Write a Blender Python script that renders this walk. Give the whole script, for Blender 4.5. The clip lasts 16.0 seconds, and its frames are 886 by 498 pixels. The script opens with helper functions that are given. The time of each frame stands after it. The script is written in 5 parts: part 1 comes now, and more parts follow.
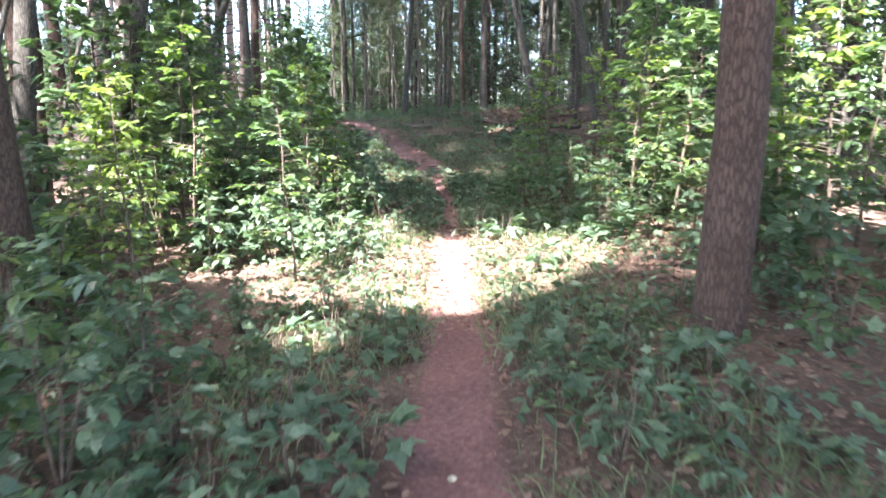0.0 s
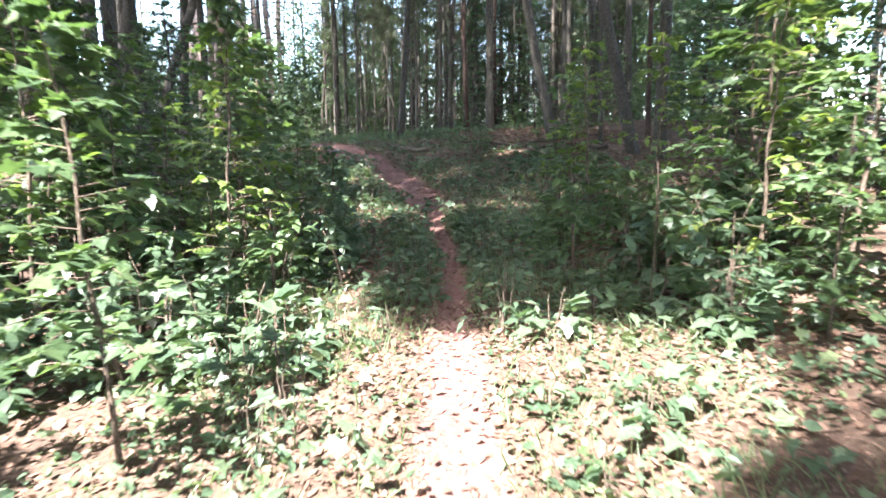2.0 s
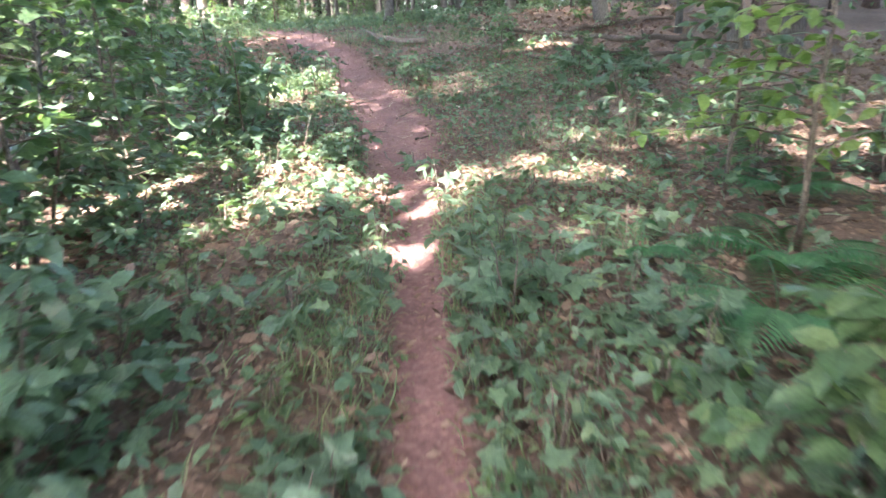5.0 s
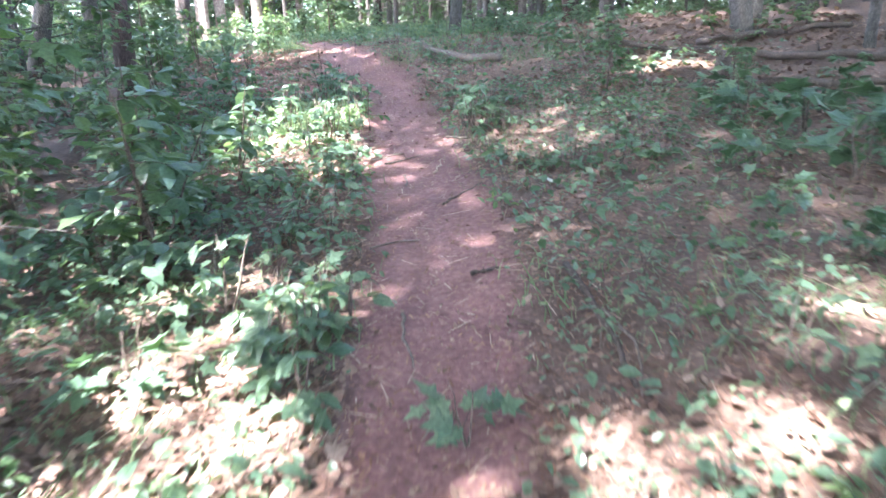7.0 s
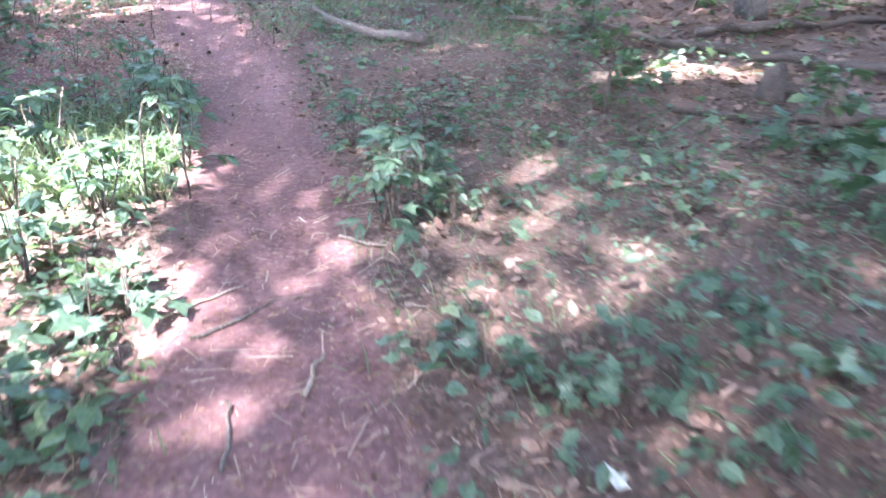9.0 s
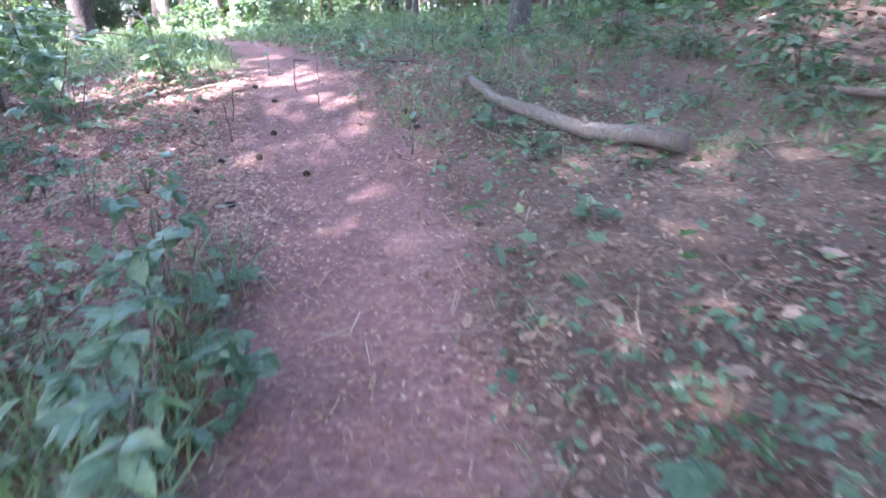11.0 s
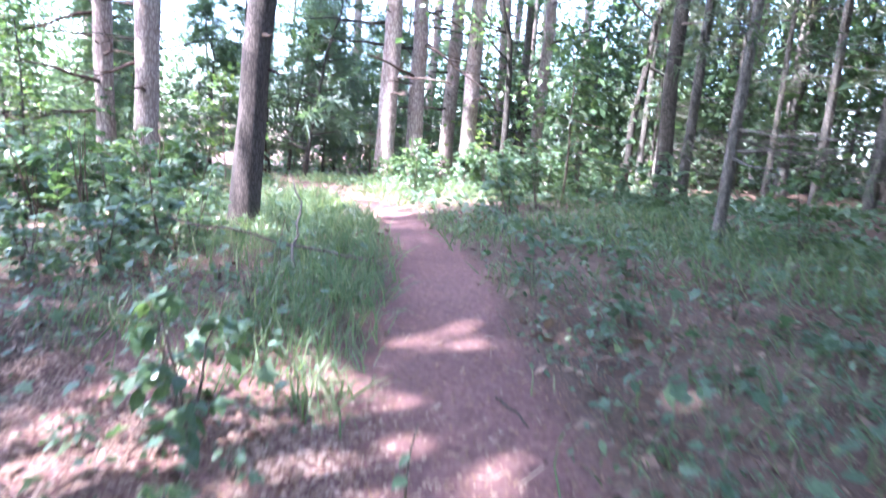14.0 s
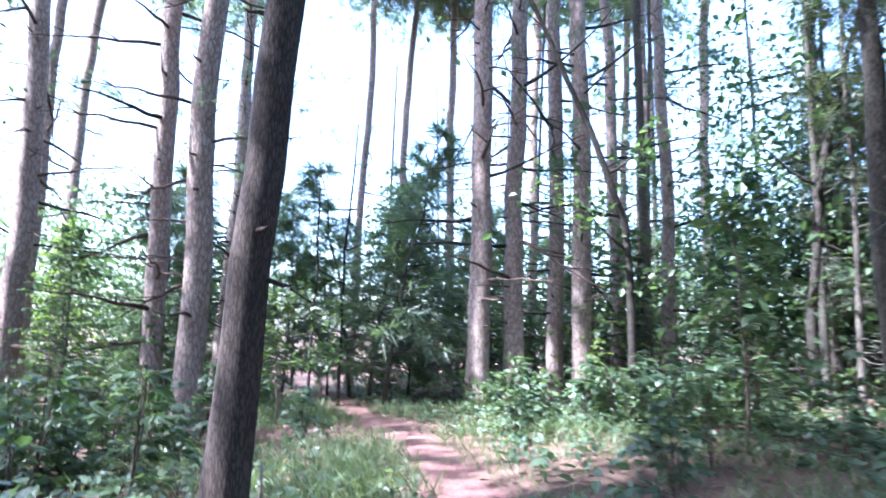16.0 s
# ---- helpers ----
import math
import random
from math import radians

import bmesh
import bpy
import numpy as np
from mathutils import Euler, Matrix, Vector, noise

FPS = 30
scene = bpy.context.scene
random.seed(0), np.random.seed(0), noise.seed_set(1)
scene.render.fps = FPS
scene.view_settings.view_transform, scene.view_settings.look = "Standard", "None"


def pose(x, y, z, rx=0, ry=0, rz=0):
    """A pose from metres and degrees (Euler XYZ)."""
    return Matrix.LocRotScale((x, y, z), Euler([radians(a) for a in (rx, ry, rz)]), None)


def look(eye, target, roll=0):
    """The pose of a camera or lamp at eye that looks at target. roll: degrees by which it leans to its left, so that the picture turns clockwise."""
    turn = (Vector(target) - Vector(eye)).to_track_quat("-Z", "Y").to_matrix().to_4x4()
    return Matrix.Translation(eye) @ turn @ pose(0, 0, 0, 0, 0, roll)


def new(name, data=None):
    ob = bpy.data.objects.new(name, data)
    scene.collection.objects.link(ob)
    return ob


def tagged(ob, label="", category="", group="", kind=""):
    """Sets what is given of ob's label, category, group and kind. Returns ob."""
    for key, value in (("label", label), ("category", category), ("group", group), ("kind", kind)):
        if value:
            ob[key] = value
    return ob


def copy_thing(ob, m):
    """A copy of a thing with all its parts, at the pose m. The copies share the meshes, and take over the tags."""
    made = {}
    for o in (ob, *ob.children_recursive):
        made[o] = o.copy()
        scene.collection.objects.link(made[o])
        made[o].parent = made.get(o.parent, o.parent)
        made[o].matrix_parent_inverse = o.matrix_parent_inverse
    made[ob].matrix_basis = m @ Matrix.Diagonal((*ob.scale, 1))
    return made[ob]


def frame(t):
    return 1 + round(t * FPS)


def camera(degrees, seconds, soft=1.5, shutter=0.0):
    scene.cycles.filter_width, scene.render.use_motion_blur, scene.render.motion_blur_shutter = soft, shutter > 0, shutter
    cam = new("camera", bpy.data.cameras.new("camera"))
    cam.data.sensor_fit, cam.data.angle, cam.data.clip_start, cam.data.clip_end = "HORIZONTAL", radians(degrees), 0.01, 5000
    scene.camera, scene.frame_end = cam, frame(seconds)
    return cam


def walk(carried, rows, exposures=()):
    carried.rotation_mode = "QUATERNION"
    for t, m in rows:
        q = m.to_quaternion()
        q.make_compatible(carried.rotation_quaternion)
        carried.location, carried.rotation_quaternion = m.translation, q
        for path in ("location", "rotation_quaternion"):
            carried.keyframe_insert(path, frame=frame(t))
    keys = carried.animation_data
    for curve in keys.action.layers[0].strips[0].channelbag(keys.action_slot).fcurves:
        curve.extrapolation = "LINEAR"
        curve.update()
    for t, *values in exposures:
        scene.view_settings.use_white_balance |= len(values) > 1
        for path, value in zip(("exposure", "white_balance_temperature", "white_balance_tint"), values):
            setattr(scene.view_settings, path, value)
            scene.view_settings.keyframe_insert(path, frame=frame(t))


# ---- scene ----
# camera and walk
cam = camera(71.0, 16.0, soft=1.6, shutter=0.45)
WALK = [
    (0.0, pose(0.000, 0.000, 1.400, 79.00, -0.00, 0.00)),
    (0.5, pose(0.059, 0.821, 1.378, 80.70, 0.01, 1.12)),
    (1.0, pose(0.076, 1.649, 1.365, 81.80, -0.59, 0.62)),
    (1.5, pose(0.124, 2.507, 1.336, 82.50, 1.27, -1.88)),
    (2.0, pose(0.038, 3.360, 1.308, 81.30, 0.55, 0.20)),
    (2.5, pose(0.119, 4.206, 1.276, 80.30, -0.33, -0.14)),
    (3.0, pose(0.157, 5.037, 1.279, 78.80, 0.51, 0.51)),
    (3.2, pose(0.169, 5.373, 1.300, 78.89, -0.36, 0.27)),
    (5.3, pose(0.112, 9.080, 1.490, 70.87, 0.69, 0.90)),
    (5.5, pose(0.100, 9.437, 1.500, 71.05, -0.52, 1.78)),
    (6.0, pose(0.102, 10.325, 1.505, 71.31, 0.11, 2.55)),
    (6.5, pose(0.020, 11.178, 1.568, 72.24, 2.05, 5.43)),
    (7.0, pose(-0.009, 11.995, 1.598, 72.00, 0.67, 7.31)),
    (7.5, pose(-0.083, 12.813, 1.683, 71.18, 1.51, 9.18)),
    (8.0, pose(-0.089, 13.604, 1.744, 70.54, -1.59, 3.59)),
    (8.5, pose(-0.136, 14.452, 1.784, 69.02, -0.13, -5.10)),
    (9.0, pose(-0.356, 15.215, 1.847, 67.90, -2.77, -0.85)),
    (9.5, pose(-0.483, 16.030, 1.854, 67.07, -1.68, 1.37)),
    (10.0, pose(-0.723, 16.846, 1.954, 66.66, 0.42, 7.89)),
    (10.2, pose(-0.828, 17.174, 1.985, 68.13, -0.77, 7.77)),
    (12.3, pose(-1.788, 20.175, 2.313, 71.22, -0.70, 17.20)),
    (12.5, pose(-1.906, 20.489, 2.364, 72.69, -4.79, 20.46)),
    (13.0, pose(-2.166, 21.278, 2.455, 73.57, -3.96, 22.44)),
    (13.5, pose(-2.525, 21.989, 2.610, 76.40, -2.91, 26.85)),
    (14.0, pose(-2.928, 22.669, 2.810, 80.18, -5.07, 30.20)),
    (14.5, pose(-3.319, 23.433, 2.976, 87.43, 0.59, 35.22)),
    (15.0, pose(-3.714, 24.050, 3.047, 93.09, -3.01, 38.08)),
    (15.5, pose(-4.099, 24.802, 3.076, 96.35, -3.88, 36.02)),
    (16.0, pose(-4.566, 25.452, 3.088, 98.05, -1.92, 39.86)),
]
EXPOSURE = [(0.0, 3.8, 6100, 13), (1.0, 3.95, 6000, 13), (1.5, 3.82, 6000, 13), (2.0, 3.5, 6300, 11), (2.5, 3.3, 6200, 8), (3.0, 3.05, 6050, 3), (4.2, 3.7, 6300, 10), (5.5, 5.0, 6300, 12), (6.5, 4.9, 6000, 12), (7.0, 4.8, 5700, 14),
            (9.0, 4.9, 5500, 22), (10.0, 4.72, 5500, 22), (12.5, 4.75, 5300, 21), (13.5, 4.5, 5400, 22), (14.0, 4.25, 5350, 20), (15.0, 3.62, 5200, 15), (16.0, 3.2, 5250, 15)]
walk(cam, WALK, EXPOSURE)

# world and sun
SUN_AZ, SUN_EL = radians(-120.0), radians(55.0)      # azimuth counted from +x towards +y
SUN_DIR = Vector((math.cos(SUN_AZ) * math.cos(SUN_EL), math.sin(SUN_AZ) * math.cos(SUN_EL), math.sin(SUN_EL)))
world = bpy.data.worlds.new("world")
scene.world = world
world.use_nodes = True
wn = world.node_tree.nodes
sky = wn.new("ShaderNodeTexSky")
sky.sky_type = "NISHITA"
sky.sun_disc = False
sky.sun_elevation = SUN_EL
sky.sun_rotation = math.pi / 2 - SUN_AZ
sky.dust_density = 2.5
sky.air_density = 1.0
wn["Background"].inputs["Strength"].default_value = 0.15
world.node_tree.links.new(sky.outputs[0], wn["Background"].inputs[0])
sun_data = bpy.data.lights.new("sun", "SUN")
sun_data.energy, sun_data.angle, sun_data.color = 4.2, radians(0.7), (1.0, 0.95, 0.89)
sun = new("sun", sun_data)
sun.matrix_world = look(SUN_DIR * 60, (0, 0, 0))


# materials
def mat_base(name):
    m = bpy.data.materials.new(name)
    m.use_nodes = True
    nt = m.node_tree
    return m, nt, nt.nodes, nt.links, nt.nodes["Principled BSDF"]


def ramp(nodes, stops):
    r = nodes.new("ShaderNodeValToRGB")
    while len(r.color_ramp.elements) < len(stops):
        r.color_ramp.elements.new(0.5)
    for e, (p, c) in zip(r.color_ramp.elements, stops):
        e.position, e.color = p, (*c, 1)
    return r


def noise_tex(nodes, links, coord, scale, detail=4.0, rough=0.6):
    n = nodes.new("ShaderNodeTexNoise")
    n.inputs["Scale"].default_value, n.inputs["Detail"].default_value, n.inputs["Roughness"].default_value = scale, detail, rough
    links.new(coord, n.inputs["Vector"])
    return n


def mix_colour(nodes, links, a, b, fac, mode="MIX"):
    x = nodes.new("ShaderNodeMix")
    x.data_type, x.blend_type = "RGBA", mode
    if isinstance(fac, float):
        x.inputs["Factor"].default_value = fac
    else:
        links.new(fac, x.inputs["Factor"])
    for v, s in ((a, x.inputs[6]), (b, x.inputs[7])):
        if isinstance(v, tuple):
            s.default_value = (*v, 1)
        else:
            links.new(v, s)
    return x.outputs[2]


def leaf_material(name, stops, translucent=0.38, rough=0.42, spec=0.45):
    """A thin leaf: gloss above, light through it, each leaf and each plant its own tone."""
    m, nt, nodes, links, bsdf = mat_base(name)
    geo, info = nodes.new("ShaderNodeNewGeometry"), nodes.new("ShaderNodeObjectInfo")
    tex = nodes.new("ShaderNodeTexCoord")
    add = nodes.new("ShaderNodeMath")
    add.operation = "MULTIPLY_ADD"
    links.new(info.outputs["Random"], add.inputs[0])
    add.inputs[1].default_value = 0.3
    scl = nodes.new("ShaderNodeMath")
    scl.operation = "MULTIPLY"
    scl.inputs[1].default_value = 0.7
    links.new(geo.outputs["Random Per Island"], scl.inputs[0])
    links.new(scl.outputs[0], add.inputs[2])
    r = ramp(nodes, stops)
    links.new(add.outputs[0], r.inputs[0])
    n = noise_tex(nodes, links, tex.outputs["Object"], 55.0, 3.0)
    blot = ramp(nodes, [(0.35, (0.72, 0.72, 0.68)), (0.65, (1.1, 1.1, 1.05))])
    links.new(n.outputs[0], blot.inputs[0])
    col = mix_colour(nodes, links, r.outputs[0], blot.outputs[0], 1.0, "MULTIPLY")
    links.new(col, bsdf.inputs["Base Color"])
    bsdf.inputs["Roughness"].default_value = rough
    bsdf.inputs["Specular IOR Level"].default_value = spec
    tr = nodes.new("ShaderNodeBsdfTranslucent")
    warm = mix_colour(nodes, links, col, (1.25, 1.35, 0.7), 1.0, "MULTIPLY")
    links.new(warm, tr.inputs["Color"])
    mixs = nodes.new("ShaderNodeMixShader")
    mixs.inputs[0].default_value = translucent
    links.new(bsdf.outputs[0], mixs.inputs[1])
    links.new(tr.outputs[0], mixs.inputs[2])
    links.new(mixs.outputs[0], nodes["Material Output"].inputs[0])
    return m


def bark_material(name, dark, mid, light, scale=(9, 9, 2.2), depth=0.5):
    m, nt, nodes, links, bsdf = mat_base(name)
    tex, mp = nodes.new("ShaderNodeTexCoord"), nodes.new("ShaderNodeMapping")
    mp.inputs["Scale"].default_value = scale
    links.new(tex.outputs["Object"], mp.inputs[0])
    vor = nodes.new("ShaderNodeTexVoronoi")
    vor.feature = "DISTANCE_TO_EDGE"
    vor.inputs["Scale"].default_value = 1.6
    warp = noise_tex(nodes, links, mp.outputs[0], 1.8, 5.0, 0.65)
    wv = nodes.new("ShaderNodeVectorMath")
    wv.operation = "MULTIPLY_ADD"
    links.new(warp.outputs["Color"], wv.inputs[0])
    wv.inputs[1].default_value = (0.9, 0.9, 0.9)
    links.new(mp.outputs[0], wv.inputs[2])
    links.new(wv.outputs[0], vor.inputs["Vector"])
    plate = ramp(nodes, [(0.0, (0, 0, 0)), (0.22, (1, 1, 1))])
    links.new(vor.outputs["Distance"], plate.inputs[0])
    n2 = noise_tex(nodes, links, tex.outputs["Object"], 2.3, 5.0)
    tone = ramp(nodes, [(0.3, mid), (0.68, light)])
    links.new(n2.outputs[0], tone.inputs[0])
    col = mix_colour(nodes, links, dark, tone.outputs[0], plate.outputs[0])
    grain = noise_tex(nodes, links, mp.outputs[0], 9.0, 6.0, 0.75)
    gr = ramp(nodes, [(0.3, (0.6, 0.6, 0.6)), (0.7, (1.2, 1.2, 1.2))])
    links.new(grain.outputs[0], gr.inputs[0])
    col = mix_colour(nodes, links, col, gr.outputs[0], 1.0, "MULTIPLY")
    links.new(col, bsdf.inputs["Base Color"])
    bsdf.inputs["Roughness"].default_value = 0.9
    bsdf.inputs["Specular IOR Level"].default_value = 0.2
    bump = nodes.new("ShaderNodeBump")
    bump.inputs["Strength"].default_value, bump.inputs["Distance"].default_value = depth, 0.03
    hsum = nodes.new("ShaderNodeMath")
    hsum.operation = "MULTIPLY_ADD"
    links.new(grain.outputs[0], hsum.inputs[0])
    hsum.inputs[1].default_value = 0.5
    links.new(plate.outputs[0], hsum.inputs[2])
    links.new(hsum.outputs[0], bump.inputs["Height"])
    links.new(bump.outputs[0], bsdf.inputs["Normal"])
    return m


def ground_material():
    """Dark leaf mould off the trail, reddish packed earth with needles on it; the mesh carries how trodden it is."""
    m, nt, nodes, links, bsdf = mat_base("forest_soil")
    tex, att = nodes.new("ShaderNodeTexCoord"), nodes.new("ShaderNodeAttribute")
    att.attribute_name = "trodden"
    big = noise_tex(nodes, links, tex.outputs["Object"], 1.3, 5.0)
    fine = noise_tex(nodes, links, tex.outputs["Object"], 26.0, 8.0, 0.72)
    speck = nodes.new("ShaderNodeTexVoronoi")
    speck.inputs["Scale"].default_value = 34.0
    links.new(tex.outputs["Object"], speck.inputs["Vector"])
    dirt = ramp(nodes, [(0.25, (0.14, 0.074, 0.068)), (0.5, (0.25, 0.134, 0.124)), (0.75, (0.37, 0.225, 0.21))])
    links.new(fine.outputs[0], dirt.inputs[0])
    mould = ramp(nodes, [(0.25, (0.07, 0.048, 0.038)), (0.5, (0.16, 0.108, 0.085)), (0.8, (0.28, 0.2, 0.16))])
    links.new(fine.outputs[0], mould.inputs[0])
    chips = ramp(nodes, [(0.0, (1.5, 1.4, 1.3)), (0.13, (1.0, 1.0, 1.0)), (0.6, (0.82, 0.82, 0.82))])
    links.new(speck.outputs["Distance"], chips.inputs[0])
    edge = nodes.new("ShaderNodeMath")
    edge.operation = "MULTIPLY_ADD"
    links.new(big.outputs[0], edge.inputs[0])
    edge.inputs[1].default_value = 0.5
    links.new(att.outputs["Fac"], edge.inputs[2])
    er = ramp(nodes, [(0.5, (0, 0, 0)), (0.85, (1, 1, 1))])
    links.new(edge.outputs[0], er.inputs[0])
    col = mix_colour(nodes, links, mould.outputs[0], dirt.outputs[0], er.outputs[0])
    col = mix_colour(nodes, links, col, chips.outputs[0], 1.0, "MULTIPLY")
    bigr = ramp(nodes, [(0.3, (0.75, 0.75, 0.75)), (0.7, (1.15, 1.12, 1.1))])
    links.new(big.outputs[0], bigr.inputs[0])
    col = mix_colour(nodes, links, col, bigr.outputs[0], 1.0, "MULTIPLY")
    links.new(col, bsdf.inputs["Base Color"])
    bsdf.inputs["Roughness"].default_value = 0.95
    bsdf.inputs["Specular IOR Level"].default_value = 0.15
    bump = nodes.new("ShaderNodeBump")
    bump.inputs["Strength"].default_value, bump.inputs["Distance"].default_value = 0.8, 0.03
    links.new(fine.outputs[0], bump.inputs["Height"])
    links.new(bump.outputs[0], bsdf.inputs["Normal"])
    return m


def dead_material(name, stops, rough=0.8, trans=0.12):
    return leaf_material(name, stops, trans, rough, 0.2)


SOIL = ground_material()
BARK_DARK = bark_material("bark_dark_pine", (0.045, 0.029, 0.024), (0.085, 0.056, 0.047), (0.135, 0.093, 0.078), (26, 26, 5.5), 0.3)
BARK_NEAR = bark_material("bark_brown_pine", (0.055, 0.042, 0.038), (0.105, 0.081, 0.073), (0.16, 0.126, 0.115), (26, 26, 5.5), 0.35)
BARK_RED = bark_material("bark_red_pine", (0.2, 0.145, 0.13), (0.36, 0.275, 0.25), (0.48, 0.4, 0.37), (11, 11, 3.0), 0.35)
BARK_GREY = bark_material("bark_grey", (0.045, 0.04, 0.035), (0.09, 0.08, 0.07), (0.155, 0.14, 0.122), (24, 24, 5.5), 0.35)
TWIG = bark_material("twig_bark", (0.06, 0.045, 0.035), (0.15, 0.11, 0.085), (0.24, 0.19, 0.15), (30, 30, 8), 0.2)
DEADWOOD = bark_material("weathered_wood", (0.12, 0.092, 0.075), (0.17, 0.132, 0.108), (0.26, 0.208, 0.172), (40, 40, 6), 0.3)
# near-black: the shade on these trunks is put into the bark colour
BARK_SHADED = bark_material("bark_shaded", (0.018, 0.015, 0.013), (0.045, 0.038, 0.033), (0.08, 0.07, 0.06), (20, 20, 5), 0.3)
LOGWOOD = bark_material("log_bark", (0.05, 0.038, 0.031), (0.1, 0.075, 0.06), (0.18, 0.138, 0.112), (38, 38, 38), 0.3)
CUTWOOD = bark_material("broken_wood", (0.25, 0.17, 0.12), (0.45, 0.33, 0.25), (0.6, 0.48, 0.38), (60, 60, 60), 0.2)
LEAF_BROAD = leaf_material("leaf_broad", [(0.0, (0.055, 0.095, 0.05)), (0.45, (0.09, 0.145, 0.072)), (0.8, (0.135, 0.195, 0.095)), (1.0, (0.21, 0.26, 0.12))], 0.45, 0.38, 0.6)
LEAF_HERB = leaf_material("leaf_herb", [(0.0, (0.065, 0.11, 0.07)), (0.5, (0.105, 0.16, 0.105)), (0.85, (0.15, 0.21, 0.135)), (1.0, (0.24, 0.29, 0.16))], 0.42, 0.38, 0.6)
LEAF_YELLOW = leaf_material("leaf_yellow_green", [(0.0, (0.1, 0.17, 0.05)), (0.6, (0.16, 0.23, 0.07)), (1.0, (0.28, 0.32, 0.1))], 0.5)
LEAF_CANOPY = leaf_material("leaf_canopy", [(0.0, (0.035, 0.075, 0.04)), (0.6, (0.06, 0.12, 0.06)), (1.0, (0.1, 0.16, 0.08))], 0.3)
LEAF_FAR = leaf_material("leaf_far", [(0.0, (0.06, 0.1, 0.055)), (0.6, (0.09, 0.145, 0.08)), (1.0, (0.14, 0.19, 0.1))], 0.4)
NEEDLES = leaf_material("pine_needles", [(0.0, (0.075, 0.11, 0.08)), (0.6, (0.115, 0.16, 0.12)), (1.0, (0.16, 0.21, 0.155))], 0.5)
NEEDLES_STAND = leaf_material("stand_needles", [(0.0, (0.06, 0.08, 0.055)), (0.6, (0.1, 0.12, 0.085)), (1.0, (0.2, 0.18, 0.14))], 0.4)
BARK_STAND = bark_material("bark_stand", (0.07, 0.06, 0.052), (0.14, 0.12, 0.105), (0.23, 0.2, 0.175), (24, 24, 5.5), 0.3)
FERN = leaf_material("fern_green", [(0.0, (0.035, 0.09, 0.04)), (0.6, (0.05, 0.13, 0.06)), (1.0, (0.08, 0.17, 0.08))])
GRASS = leaf_material("grass_blades", [(0.0, (0.09, 0.135, 0.075)), (0.5, (0.14, 0.195, 0.105)), (0.82, (0.2, 0.24, 0.14)), (1.0, (0.4, 0.36, 0.25))], 0.4, 0.5)
LITTER = dead_material("leaf_litter", [(0.0, (0.1, 0.058, 0.045)), (0.4, (0.2, 0.122, 0.098)), (0.75, (0.3, 0.2, 0.165)), (0.94, (0.43, 0.32, 0.27)), (1.0, (0.6, 0.53, 0.47))])
NEEDLE_LITTER = dead_material("needle_litter", [(0.0, (0.17, 0.09, 0.06)), (0.6, (0.33, 0.19, 0.14)), (1.0, (0.52, 0.37, 0.28))])
CONE = bark_material("pine_cone_scales", (0.02, 0.014, 0.01), (0.07, 0.045, 0.03), (0.14, 0.09, 0.06), (80, 80, 80), 0.3)
PALE_CHIP = dead_material("pale_chip", [(0.0, (0.27, 0.17, 0.14)), (0.6, (0.42, 0.3, 0.255)), (1.0, (0.58, 0.46, 0.4))])
PALE_LITTER = dead_material("pale_leaf_litter", [(0.0, (0.25, 0.14, 0.115)), (0.5, (0.37, 0.23, 0.195)), (1.0, (0.5, 0.36, 0.315))])
PALE = dead_material("pale_leaf", [(0.0, (0.55, 0.5, 0.42)), (1.0, (0.75, 0.72, 0.64))])


# the lie of the land
GY = (-400, -60, 0, 2, 4, 5.5, 7.5, 9.4, 12, 14.5, 17, 20.5, 22, 23.5, 25, 28, 34, 60, 400)
GZ = (-2, -0.3, 0, -0.03, -0.08, -0.09, 0.05, 0.19, 0.30, 0.47, 0.65, 1.0, 1.25, 1.52, 1.66, 1.72, 1.7, 2.0, 6.0)
GX = (0, 0, 0.0, 0.05, 0.1, 0.12, 0.12, 0.1, 0, -0.15, -0.75, -1.9, -2.5, -3.3, -4.1, -6.5, -11, -11, -11)
TY = (-30, 2.4, 4.25, 7.4, 8.7, 9.8, 11.4, 12.0, 12.9, 14.0, 15.7, 16.9, 18.2, 19.4, 21.1, 22.7, 23.9, 25.9, 27.6, 29.8, 32.4, 33.9, 36.0, 45)
TX = (0, 0.03, 0.1, 0.07, 0.1, 0.1, -0.05, -0.12, -0.18, -0.3, -0.52, -0.85, -1.15, -1.55, -2.1, -2.95, -3.45, -4.7, -5.8, -7.8, -11.0, -13.6, -17.0, -30)
WY = (-10, 4.5, 7, 8.2, 10.5, 12.6, 14, 16, 20, 22, 25, 28, 32, 40)
WV = (0.18, 0.18, 0.14, 0.1, 0.1, 0.15, 0.26, 0.32, 0.35, 0.42, 0.4, 0.3, 0.25, 0.25)


def lie(x, y):
    """Height of the ground, without its small bumps."""
    d = np.clip(x - np.interp(y, GY, GX), -12, 12)
    return np.interp(y, GY, GZ) + 0.06 * d


def off_trail(x, y):
    """Signed distance from the middle of the trail, in its half widths and in metres."""
    slope = (np.interp(y + 0.3, TY, TX) - np.interp(y - 0.3, TY, TX)) / 0.6
    d = (x - np.interp(y, TY, TX)) / np.sqrt(1 + slope ** 2)
    return d / np.interp(y, WY, WV), d


def bumps(x, y):
    return (0.022 * np.sin(1.9 * x + 0.7 * np.sin(1.3 * y)) * np.cos(1.7 * y + np.sin(2.1 * x))
            + 0.012 * np.sin(5.3 * x + 1.1 * np.sin(3.1 * y)) * np.sin(4.7 * y + 2.0 * np.sin(3.7 * x)))


